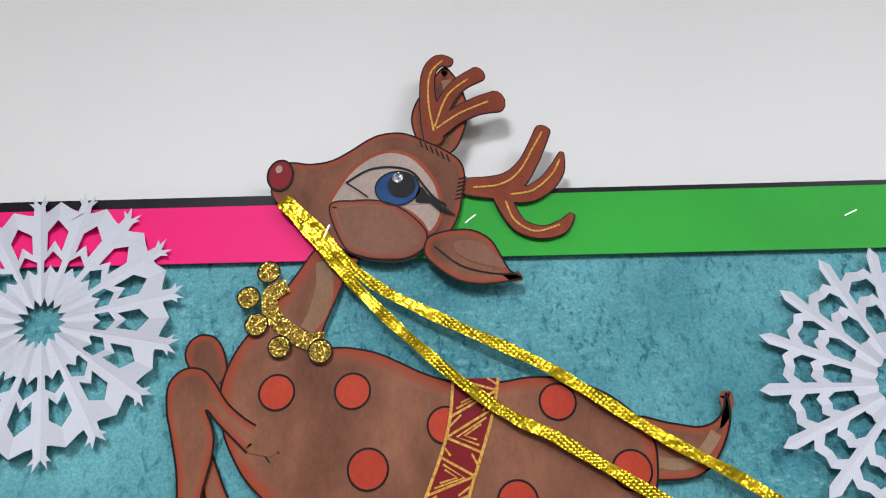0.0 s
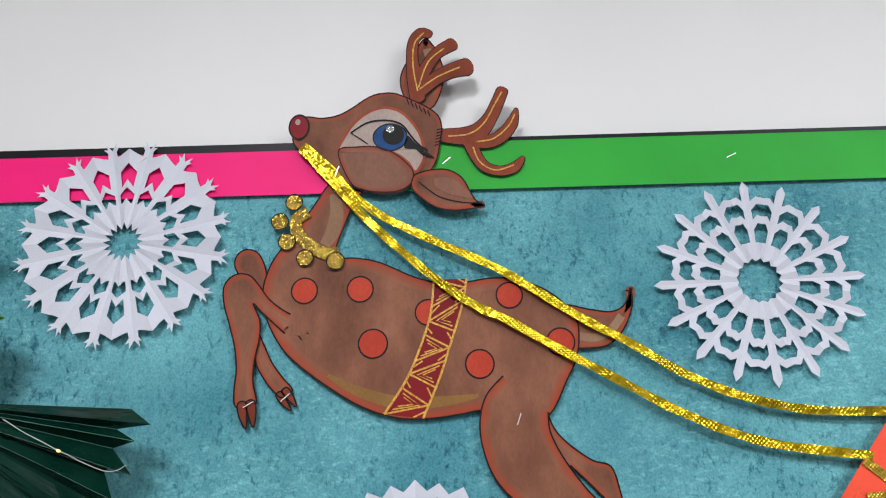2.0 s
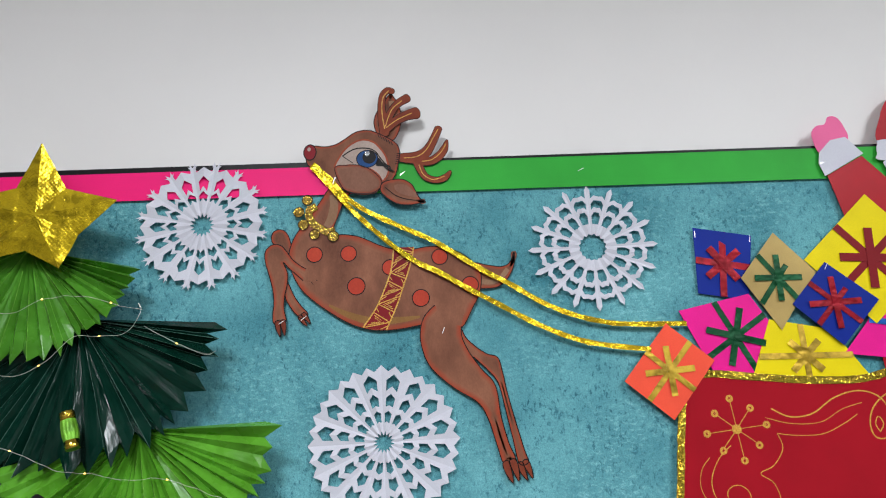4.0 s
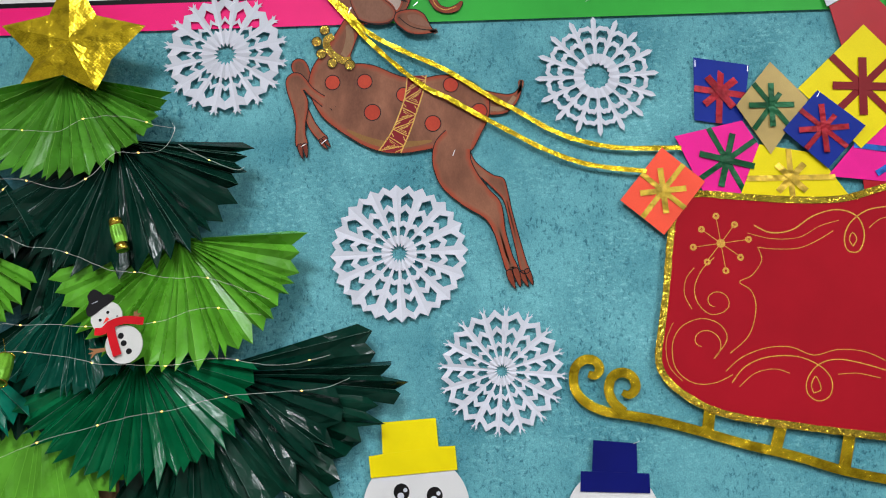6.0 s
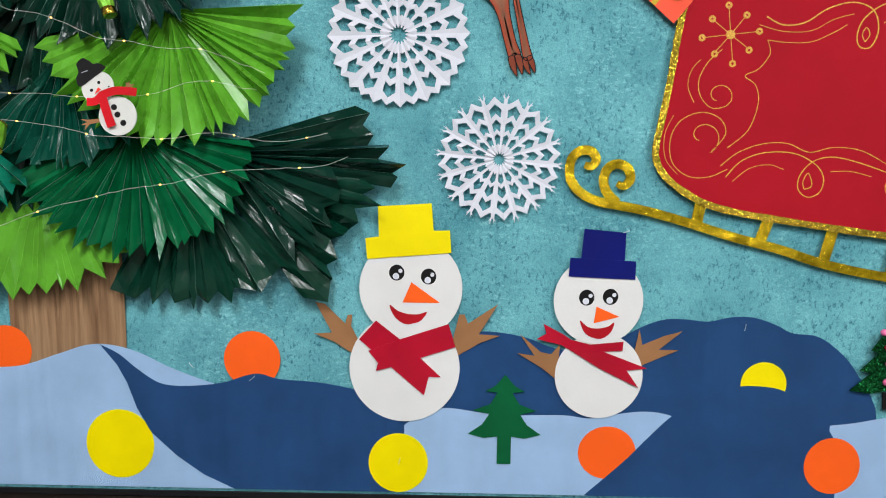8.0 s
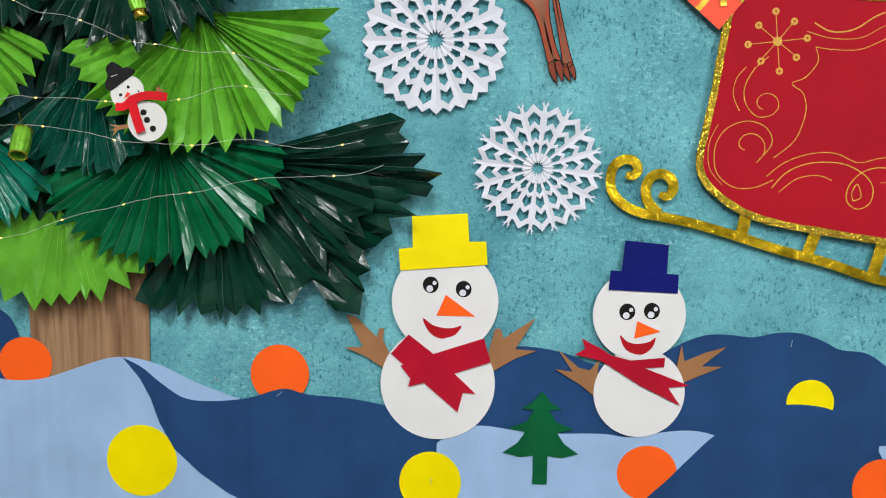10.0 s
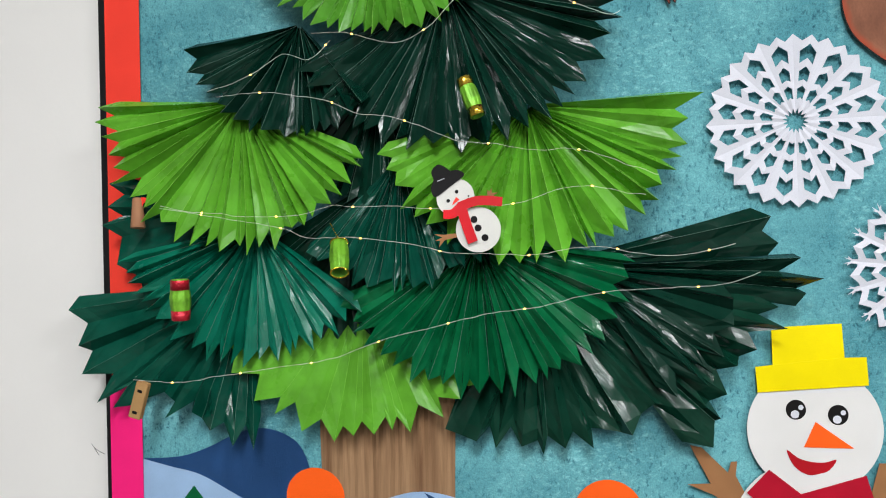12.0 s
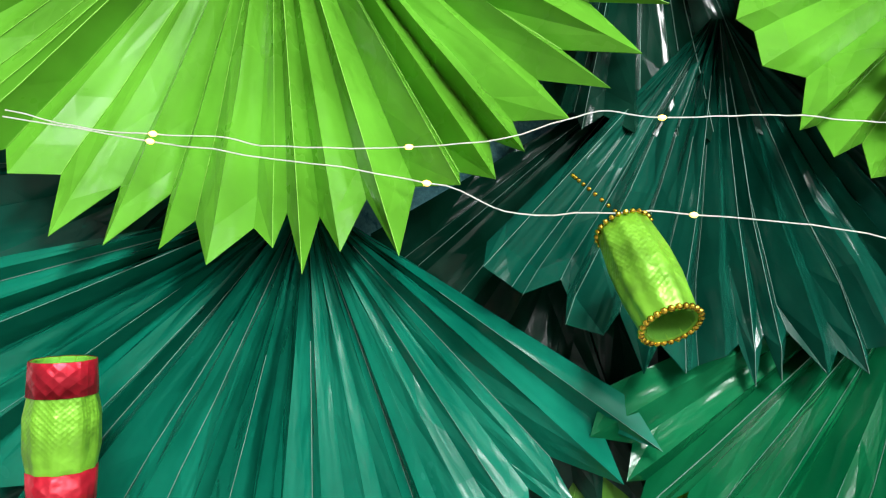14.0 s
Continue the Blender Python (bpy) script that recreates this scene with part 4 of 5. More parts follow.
# far ear, antlers, head, near ear
bm = bmesh.new()
painted_piece(bm, curve(R([(-1.8, 24.0), (-2.3, 25.9), (-1.9, 27.6), (-1.1, 28.7), (0.4, 31.0), (1.3, 30.3), (2.0, 28.9), (2.5, 26.8), (2.2, 24.9), (1.5, 23.2), (0.6, 22.6), (-0.8, 23.2)])), 8.0, 0.5)
stroke(bm, curve(R([(0.7, 29.8), (1.0, 28), (0.6, 26)]), False), 0.9, 8.4, 3, False, 0.2)
part("ear", bm, REIN_M + [M_TANP], deer)


def antler(arms, gold, proud):
    """Branches as tapered limbs, laid over one another, with a line of glitter on each."""
    root = None
    for k, ((line, widths), g) in enumerate(zip(arms, gold)):
        bm = bmesh.new()
        poly(bm, limb(R(line), [w + 0.2 for w in widths]), proud + 0.02 * k, 0.5, 1)
        poly(bm, limb(R(line), widths), proud + 0.4 + 0.05 * k, 0.5, 0)
        stroke(bm, curve(R(g), False), 0.15, proud + 0.9, 2, False, 0.5)
        ob = part("tine" if root else "antler", bm, [M_ANTLER, M_BLACK, M_GLUE], root or deer, "rust-brown antler with gold glitter lines")
        root = root or ob


antler([([(-0.4, 23.8), (-0.7, 26), (-0.95, 28.6), (-0.75, 30.6), (0.1, 31.6), (1.0, 31.4)], [1.6, 1.6, 1.2, 1.1, 1.2, 0.9]),
        ([(-0.4, 24.8), (0.4, 27), (1.75, 29), (3.5, 30.1)], [1.5, 1.3, 1.3, 1.5]),
        ([(-0.2, 24.6), (1.55, 26.0), (3.35, 26.9), (5.0, 27.3)], [1.5, 1.5, 1.7, 2.1])],
       [[(-0.4, 24.6), (-0.85, 27.5), (-0.7, 30.2), (0.4, 31.6)], [(-0.3, 25), (0.8, 28), (2.6, 29.6)], [(-0.2, 24.8), (1.8, 26.2), (4.3, 27.3)]], 11.0)
antler([([(2.4, 19.4), (4.6, 19.3), (6.2, 19.9), (7.4, 21.4), (8.2, 23.0), (8.8, 24.4)], [1.5, 2.0, 1.9, 1.4, 1.3, 1.2]),
        ([(5.4, 18.8), (7.2, 18.6), (8.7, 19.4), (9.7, 20.7), (10.2, 22.2)], [1.6, 1.4, 1.4, 1.2, 0.3]),
        ([(5.0, 18.8), (5.7, 17.0), (6.6, 15.8), (8.2, 15.3), (9.7, 15.7), (10.6, 16.7)], [1.5, 1.2, 1.1, 1.0, 1.1, 0.4])],
       [[(2.8, 19.3), (5.0, 19.5), (6.6, 20.6), (7.9, 22.8), (8.7, 24.2)], [(5.8, 18.6), (7.6, 18.9), (9.2, 20.2), (10.0, 21.6)], [(5.4, 18), (6.0, 16.4), (7.6, 15.4), (9.6, 15.9)]], 11.0)
bm = bmesh.new()
head_line = curve(R([(-13.8, 19.6), (-13.3, 18.4), (-11.9, 17.2), (-9.5, 15.6), (-7.6, 14.2), (-5.8, 13.4), (-4.0, 13.1), (-2.2, 13.3), (-1.0, 14.2), (0.7, 15.4), (1.5, 16.8), (1.9, 18.7), (2.1, 20.4), (1.7, 21.7), (0.5, 22.7), (-0.8, 23.4),
                     (-2.0, 24.0), (-3.2, 24.4), (-4.8, 24.3), (-6.0, 23.8), (-7.3, 22.9), (-8.9, 22.0), (-10.7, 21.7), (-12.2, 21.9), (-13.2, 21.6)]), True, 4)
painted_piece(bm, head_line, 12.0, 0.35)
for k in range(6):
    stroke(bm, R([(-1.6 + 0.45 * k, 23.7 - 0.28 * k), (-1.35 + 0.45 * k, 23.0 - 0.28 * k)]), 0.13, 12.7, 2)
    stroke(bm, R([(2.3 - 0.06 * k, 20.2 - 0.35 * k), (1.6 - 0.06 * k, 20.0 - 0.35 * k)]), 0.13, 12.7, 2)
head = part("head", bm, REIN_M, deer, "brown painted head")
bm = bmesh.new()
cheek = curve(R([(-8.9, 17.9), (-6.7, 18.3), (-4.6, 18.2), (-2.7, 17.3), (-1.2, 15.8), (-1.0, 14.8), (-1.3, 14.1), (-2.5, 13.4), (-4.3, 13.3), (-6.1, 13.6), (-7.6, 14.5)]))
painted_piece(bm, cheek, 12.9, 0.4, 0.12, 0.3)
part("cheek", bm, [M_CHEEK, M_CHEEKEDGE, M_BLACK], head, "lighter brown cheek")
bm = bmesh.new()
patch = curve(R([(-8.9, 17.9), (-8.1, 19.8), (-7.0, 21.3), (-5.4, 22.4), (-3.9, 22.7), (-2.3, 22.2), (-1.1, 21.0), (-0.2, 19.5), (0.2, 17.6), (0.0, 16.4), (-0.8, 15.4), (-1.5, 16.4), (-2.7, 17.4), (-4.6, 18.1), (-6.7, 18.3)]))
poly(bm, patch, 12.6, 0.3, 0)
stroke(bm, patch, 0.3, 12.8, 1, True, 0.2)
poly(bm, curve(R([(-7.6, 19.9), (-5.8, 21.0), (-3.8, 21.2), (-2.2, 20.7), (-1.2, 19.4), (-0.8, 18.0), (-2.4, 17.9), (-4.2, 18.1), (-6.0, 18.6)])), 13.0, 0.3, 4)
stroke(bm, curve(R([(-7.6, 19.9), (-5.8, 21.0), (-3.8, 21.2), (-2.2, 20.7), (-1.2, 19.4), (-0.4, 18.4), (0.6, 17.6)]), False), 0.2, 13.6, 3, False, 0.2)
stroke(bm, curve(R([(-7.6, 19.9), (-6.6, 19.2), (-5.8, 18.6)]), False), 0.12, 13.6, 3, False, 0.2)
poly(bm, disc(1.6, 145 + 19.3 * 1.035, 1.8, 1.55), 13.3, 0.3, 5)
stroke(bm, disc(1.6, 145 + 19.3 * 1.035, 1.8, 1.55), 0.14, 13.5, 3, True, 0.2)
poly(bm, disc(1.95, 145 + 19.55 * 1.035, 1.15, 1.15), 13.6, 0.3, 3)
poly(bm, curve(R([(-1.5, 19.4), (-0.7, 18.5), (0.5, 17.9), (0.1, 17.7), (-0.7, 17.9), (-1.9, 18.1)])), 13.5, 0.3, 3)
for k in range(4):
    stroke(bm, R([(-0.7 + 0.35 * k, 18.0 - 0.15 * k), (0.2 + 0.35 * k, 17.1 - 0.1 * k)]), 0.12, 13.9, 3)
poly(bm, disc(1.6, 145 + 20.2 * 1.035, 0.45, n=16), 14.0, 0.3, 6)
M_SILVER = glitter("silver_glitter", (0.9, 0.9, 0.92), 1600)
part("eye", bm, [M_BEIGE, M_RUST, M_BLACK, M_BLACK, M_BEIGE, M_IRIS, M_SILVER], head, "large blue painted eye with a silver glitter glint")
bm = bmesh.new()
nose = disc(5 - 13.15, 145 + 20.75 * 1.035, 1.05, 1.4)
poly(bm, nose, 13.0, 0.5, 0)
stroke(bm, nose, 0.18, 13.3, 1, True, 0.3)
poly(bm, disc(5 - 13.3, 145 + 21.3 * 1.035, 0.28, 0.36, 16), 13.4, 0.2, 2)
part("nose", bm, [M_NOSE, M_BLACK, M_BEIGE], head, "round crimson nose")
bm = bmesh.new()
ear_line = curve(R([(-1.0, 14.7), (-0.3, 15.2), (1.2, 15.5), (2.7, 15.4), (4.0, 14.6), (4.7, 13.4), (5.4, 12.1), (6.3, 11.5), (4.9, 11.2), (3.1, 11.1), (1.5, 11.4), (0.2, 12.2), (-1.1, 13.5)]))
painted_piece(bm, ear_line, 15.0, 0.45)
stroke(bm, curve(R([(-0.4, 14.2), (1.6, 12.6), (4.0, 11.9), (6.0, 11.8)]), False), 0.13, 15.6, 2, False, 0.2)
poly(bm, curve(R([(1.2, 14.5), (3.0, 14.5), (4.4, 13.4), (5.2, 12.4), (3.4, 12.6), (1.6, 13.4)])), 15.4, 0.2, 3)
part("ear", bm, REIN_M + [M_CHEEK], deer, "drooping near ear")
collar = part("collar", stroke(bmesh.new(), curve(R([(-11.9, 11.5), (-13.1, 10.7), (-12.9, 9.3), (-11.7, 8.0), (-10.0, 7.1), (-8.7, 7.2)]), False), [1.2, 1.25, 1.3, 1.3, 1.35, 1.4] * 4 + [1.3, 1.2], 8.6, 0, False, 1.0), M_GLIT, deer, "gold glitter collar")
for bx, bz, br in ((-13.4, 12.5, 0.88), (-14.8, 10.5, 0.88), (-14.0, 8.4, 0.88), (-12.1, 6.7, 0.84), (-9.0, 6.3, 0.9)):
    bm = poly(bmesh.new(), disc(5 + bx, 145 + bz * 1.035, br), 9.6, 1.0)
    stroke(bm, disc(5 + bx, 145 + bz * 1.035, br), 0.1, 9.8, 1, True, 0.5)
    part("bell", bm, [M_GLIT, M_BLACK], collar, "round gold glitter bell")


# the head pieces lie close to the board
for ob in deer.children:
    if ob.name.split(".")[0] in ("head", "antler", "ear"):
        ob.location.y += 0.0045
    else:
        ob.location.y += 0.0018


def rein(pts, w, proud, label):
    line = curve(R(pts), False, 8)
    n = len(line)
    wob = lambda f: 0.5 * math.sin(f * 40) + 0.4 * math.sin(f * 97)
    bm = stroke(bmesh.new(), line, [w * (1 + 0.08 * math.sin(i * 0.9)) for i in range(n)], proud, 0, False, 0.35, wob)
    tagged(part("rein_ribbon", bm, M_GOLD), label, "ribbon", "gold foil reins")


rein([(-12.6, 18.6), (-9.8, 16.0), (-7.2, 13.0), (-4.2, 10.7), (1.5, 7.8), (7.0, 5.2), (10.8, 2.9), (15.1, 0.1), (20.0, -2.7), (24.2, -5.4), (29, -7.6), (33.5, -8.9), (38, -9.5), (47, -9.7)], 0.82, 10.5,
     "shiny gold foil ribbon from the reindeer's mouth to the sleigh")
rein([(-12.8, 18.2), (-10.7, 15.9), (-8.5, 13.4), (-6.4, 11.0), (-2.8, 7.5), (1.4, 3.9), (5.0, 1.4), (8.1, -0.1), (13.2, -3.2), (18.1, -6.0), (23.4, -9.0), (28.6, -11.3), (33.5, -12.6), (41, -13.6)], 0.82, 12.0,
     "shiny gold foil ribbon from the reindeer's mouth down to the sleigh")


# ---- snowflakes: half a sector (u: 0 on the spoke, 1 between spokes; r: share of the radius) is mirrored and repeated ----
FLAKES = {
    "fork": [[(0, .125), (1, .185), (1, .425), (.5, .375), (0, .385)], [(0, .385), (.30, .38), (.28, .47), (0, .48)],
             [(0, .48), (.28, .47), (1, .53), (1, .61), (.50, .535), (0, .55)], [(0, .55), (.50, .535), (.42, .69), (0, .70)],
             [(0, .70), (.42, .69), (1, .77), (1, .91), (.48, .86), (.27, .85), (0, .855)], [(0, .855), (.27, .85), (.23, .91), (.40, .955), (.22, .945), (.25, 1.0), (0, .93)]],
    "open": [[(0, .19), (1, .215), (1, .365), (.5, .375), (0, .35)], [(0, .35), (.36, .36), (.32, .50), (0, .50)],
             [(0, .50), (.32, .50), (.66, .565), (1, .555), (1, .63), (.62, .645), (.31, .60), (0, .60)], [(0, .60), (.31, .60), (.28, .70), (0, .70)],
             [(0, .70), (.28, .70), (.62, .76), (1, .75), (1, .815), (.58, .835), (.25, .79), (0, .79)], [(0, .79), (.25, .79), (.235, .93), (0, 1.0)]],
    "saw": [[(0, .09), (1, .145), (1, .27), (.5, .25), (0, .27)], [(0, .27), (.40, .255), (.36, .37), (0, .38)],
            [(0, .38), (.36, .37), (1, .405), (1, .475), (.46, .455), (0, .47)], [(0, .47), (.46, .455), (.46, .57), (0, .58)],
            [(0, .58), (.46, .57), (1, .625), (1, .72), (.44, .66), (0, .68)], [(0, .68), (.44, .66), (.42, .80), (0, .82)],
            [(0, .82), (.42, .80), (1, .88), (1, .985), (.52, .915), (0, 1.0)]],
    "lace": [[(0, .07), (1, .12), (1, .24), (.5, .215), (0, .22)], [(0, .22), (.40, .21), (.34, .34), (0, .35)],
             [(0, .35), (.34, .34), (1, .385), (1, .455), (.42, .405), (0, .42)], [(0, .42), (.42, .405), (.36, .53), (0, .54)],
             [(0, .54), (.36, .53), (1, .60), (1, .685), (.42, .62), (0, .64)], [(0, .64), (.42, .62), (.34, .74), (0, .75)],
             [(0, .75), (.34, .74), (1, .825), (1, .935), (.38, .835), (.18, .83), (0, .84)], [(0, .84), (.18, .83), (.15, .90), (.31, .955), (.17, .94), (.19, 1.0), (.04, .91), (0, .91)]],
}


def snowflake(kind, cx, cz, radius, turn, proud, word, n=16, pleat=2.4):
    bm = bmesh.new()
    half = math.pi / n
    rnd = random.Random(int(cx * 10))
    fold = [pleat * rnd.uniform(0.5, 1.9) for _ in range(n)]
    for k in range(n):
        for s in (-1, 1):
            for shape in FLAKES[kind]:
                front, back = [], []
                for u, r in shape if s > 0 else shape[::-1]:
                    a = turn + k * 2 * half + s * u * half
                    deep = 0.5 * (fold[k] + fold[(k + s) % n])
                    y = -(proud + deep * u * (0.4 + r) + 1.2 * noise.noise((cx + 2 * math.cos(a) * r, cz + 2 * math.sin(a) * r, 1)) + 1.5 * r * r) / 1000
                    x, z = (cx + radius * r * math.cos(a)) / 100, (cz + radius * r * math.sin(a)) / 100
                    front.append(bm.verts.new((x, y, z)))
                    back.append(bm.verts.new((x, y + 0.0003, z)))
                m = len(front)
                bm.faces.new(front)
                bm.faces.new(back[::-1])
                for i in range(m):
                    bm.faces.new((front[(i + 1) % m], front[i], back[i], back[(i + 1) % m]))
    bmesh.ops.remove_doubles(bm, verts=bm.verts, dist=0.00005)
    tagged(part("paper_snowflake", bm, M_WHITEP), "white folded paper snowflake with %s" % word, "paper snowflake", "paper snowflakes")


snowflake("fork", -25.9, 154.2, 11.2, 0.21, 5.0, "forked tips, overlapping the pink border")
snowflake("open", 38.45, 148.35, 10.6, 0.025, 4.0, "an open lattice of arrow-tipped spokes")
snowflake("saw", 4.1, 118.6, 11.7, 0.03, 5.0, "a saw-toothed rim")
snowflake("lace", 20.9, 98.65, 10.9, -0.095, 5.0, "lacy forked points")


# ---- the tree of pleated paper fans ----
tree = thing("paper_christmas_tree", -53, 60, "tall Christmas tree of pleated glossy green paper fans, brown trunk", "christmas tree")


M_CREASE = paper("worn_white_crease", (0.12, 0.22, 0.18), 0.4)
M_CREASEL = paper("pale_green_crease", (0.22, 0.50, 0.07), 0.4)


def fan(cx, cz, radius, a0, a1, blades, proud, mat, label, deep=1.1, stretch=1.0, seed=0, lift=2.0, crush=0.45, worn=0.32, notch=0.90, ragged=0.0):
    """A pleated half-rosette; angles in degrees from straight down, positive to the right. deep: height of a pleat (cm); lift: how far (cm) the rim stands off more than the hub."""
    rnd = random.Random(seed)
    bm = bmesh.new()
    sheet = bm.loops.layers.uv.new("sheet")
    flat = {}
    n = blades * 2
    steps = [0.03, 0.2, 0.4, 0.6, 0.78, 0.92, 1.0]
    edges = [0.0]
    for i in range(n):
        edges.append(edges[-1] + rnd.uniform(0.4, 1.7))
    rows = []
    long = [rnd.uniform(0.95 - ragged, 1.03) for i in range(n + 1)]
    high = [rnd.uniform(0.35, 1.25) for i in range(n + 1)]
    for i, e in enumerate(edges):
        a = radians(a0 + (a1 - a0) * e / edges[-1])
        ridge = i % 2
        rim = radius * long[i] * (1.0 if ridge else notch)
        row = []
        for s in steps:
            r = rim * s
            x, z = cx + stretch * r * math.sin(a), cz - r * math.cos(a)
            y = proud + lift * s ** 1.5 + (deep * high[i] * (0.25 + 0.75 * s) if ridge else 0.0)
            y += crush * s * noise.noise((x * 0.22, z * 0.22, seed + 0.5)) + 0.5 * crush * s * noise.noise((x * 0.6, z * 0.6, seed + 7.5))
            row.append(bm.verts.new((x / 100, -y / 100, z / 100)))
            flat[row[-1]] = (seed * 0.37 + 0.021 * e, r / 100)
        rows.append(row)
    for i in range(n):
        for j in range(len(steps) - 1):
            f = bm.faces.new((rows[i][j], rows[i][j + 1], rows[i + 1][j + 1], rows[i + 1][j]))
            for loop in f.loops:
                loop[sheet].uv = flat[loop.vert]
    bmesh.ops.recalc_face_normals(bm, faces=bm.faces)
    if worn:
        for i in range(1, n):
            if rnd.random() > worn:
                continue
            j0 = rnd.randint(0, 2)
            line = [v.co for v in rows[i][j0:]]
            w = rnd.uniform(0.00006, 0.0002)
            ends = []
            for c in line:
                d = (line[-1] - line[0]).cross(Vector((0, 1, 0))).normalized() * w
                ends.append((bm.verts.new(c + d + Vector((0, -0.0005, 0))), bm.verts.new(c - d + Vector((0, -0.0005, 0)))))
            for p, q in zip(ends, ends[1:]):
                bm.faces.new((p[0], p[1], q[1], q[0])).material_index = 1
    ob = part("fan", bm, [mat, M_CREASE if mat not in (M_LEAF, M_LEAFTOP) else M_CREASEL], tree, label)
    mod = ob.modifiers.new("thickness", "SOLIDIFY")
    mod.thickness, mod.offset = 0.0005, 0.0
    return ob


# trunk of ridged kraft paper
bm = bmesh.new()
ridges = [(-63.0 + 20.2 * i / 36, 1.4 + 3.0 * abs(math.sin(i * 1.35)) + (0.6 if i % 5 == 0 else 0)) for i in range(37)]
levels = []
for z, relief in ((58.0, 0.2), (64.0, 0.25), (69.0, 0.4), (74.0, 1.3), (79.0, 2.6), (92.0, 3.2)):
    levels.append([bm.verts.new(((x + 0.12 * math.sin(k + 0.2 * z)) / 100, -(0.6 + relief * (k - 0.8)) / 1000, z / 100)) for x, k in ridges])
for lower, upper in zip(levels, levels[1:]):
    for i in range(36):
        bm.faces.new((lower[i], lower[i + 1], upper[i + 1], upper[i]))
trunk = part("trunk", bm, M_KRAFT, tree, "creased brown kraft paper trunk")
trunk.modifiers.new("thickness", "SOLIDIFY").thickness = 0.0008

DARKW, LIGHTW, DEEPW = "shiny dark green pleated paper", "light green pleated paper", "shiny deep green pleated paper"
fan(-31, 97, 25.5, -34, 46, 10, 0.6, M_DEEP, DEEPW, 1.4, 1.0, 1, 1.6, 1.0, 0.15, 0.93, 0.08)
fan(-30, 99, 32.4, 38, 83, 7, 0.7, M_DEEP, DEEPW, 1.6, 1.0, 2, 1.8, 1.2, 0.2, 0.94, 0.07)
fan(-30, 99, 34.8, 81, 93, 3, 1.0, M_DARK, DARKW, 2.0, 1.0, 15, 1.8, 1.3, 0.6, 0.95, 0.04)
fan(-30, 99, 30.6, 93, 106, 2, 1.6, M_DARK, DARKW, 1.0, 1.0, 16, 2.0, 1.2, 0.6, 0.98)
fan(-25, 99, 22.5, 32, 84, 6, 1.8, M_DARK, DARKW, 1.6, 1.0, 12, 2.0, 1.2, 0.2, 0.92, 0.06)
fan(-74, 97, 23.6, -52, 8, 8, 0.6, M_TEALD, DEEPW, 2.0, 1.0, 3, 2.0, 1.0, 0.5, 0.9, 0.10)
fan(-74, 97, 27.4, -86, -44, 5, 1.0, M_TEALD, DEEPW, 1.8, 1.0, 17, 2.4, 1.2, 0.5, 0.92, 0.03)
fan(-76, 108, 18.5, -108, -38, 5, 1.2, M_TEALD, DARKW, 1.4, 1.0, 4, 2.0, 1.0)
fan(-56.3, 96.5, 21.9, -74, 62, 14, 0.8, M_LEAF, LIGHTW, 0.5, 1.02, 5, 3.0, 0.25)
fan(-39, 103, 21.3, -68, 84, 23, 2.7, M_MID, "shiny emerald green pleated paper", 2.2, 1.03, 6)
fan(-71.5, 105.5, 19.8, -78, 56, 23, 2.7, M_TEAL, "shiny teal green pleated paper", 2.2, 1.03, 7)
fan(-50, 115, 18.8, -46, 42, 15, 2.6, M_TEALD, DARKW, 1.8, 1.0, 8, 2.4, 1.3, 0.4, 0.96, 0.04)
fan(-73, 123.4, 21.8, -91, 69, 26, 3.9, M_LEAF, LIGHTW, 2.0, 0.95, 9)
fan(-32, 121.4, 21.8, -76, 92, 25, 3.9, M_LEAF, LIGHTW, 2.0, 1.0, 10)
fan(-64, 134, 16.6, -80, 44, 17, 3.8, M_DARK, DARKW, 2.2, 1.0, 11)
fan(-53, 127, 19.5, -55, 50, 14, 1.6, M_DEEP, DEEPW, 1.2, 1.0, 21, 1.2)
fan(-54, 112, 18, -60, 60, 12, 0.8, M_DEEP, DEEPW, 1.0, 1.0, 22, 0.8)
fan(-60, 108, 20, -62, 30, 12, 0.8, M_DEEP, DEEPW, 1.0, 1.0, 23, 0.8)
fan(-43, 138.5, 23.4, -62, 86, 24, 3.7, M_DARK, DARKW, 2.3, 1.05, 13)
fan(-52, 150, 19.2, -76, 77, 28, 4.0, M_LEAFTOP, "mid green pleated paper", 1.9, 1.05, 14)

# star of creased gold foil
star = [(-49.5, 166.3), (-45.0, 158.6), (-36.5, 156.3), (-42.2, 150.9), (-44.7, 145.7), (-50.5, 148.7), (-57.4, 147.2), (-55.2, 151.4), (-60.5, 157.0), (-52.9, 158.9)]
bm = bmesh.new()
centre = Vector((-49.0, 154.1))
rnd_star = random.Random(4)
loops = []
for share in (1.0, 0.8, 0.6, 0.4, 0.2):
    ring = []
    for i in range(20):
        a, b = Vector(star[i // 2]), Vector(star[(i // 2 + 1) % 10])
        p = centre.lerp(a if i % 2 == 0 else a.lerp(b, 0.5), share)
        lift = 83.0 + 5.0 * (1 - share) + (3.4 * share if i % 4 == 0 else 0.0) - (1.6 * share if i % 4 == 2 else 0.0) + rnd_star.uniform(-0.7, 0.7)
        lift -= 5.0 * max(0.0, min(1.0, (151.0 - p.y) / 3.0))
        ring.append(bm.verts.new((p.x / 100, -lift / 1000, p.y / 100)))
    loops.append(ring)
hub = bm.verts.new((centre.x / 100, -0.088, centre.y / 100))
for outer, inner in zip(loops, loops[1:]):
    for i in range(20):
        bm.faces.new((outer[i], outer[(i + 1) % 20], inner[(i + 1) % 20], inner[i]))
for i in range(20):
    bm.faces.new((loops[-1][i], loops[-1][(i + 1) % 20], hub))
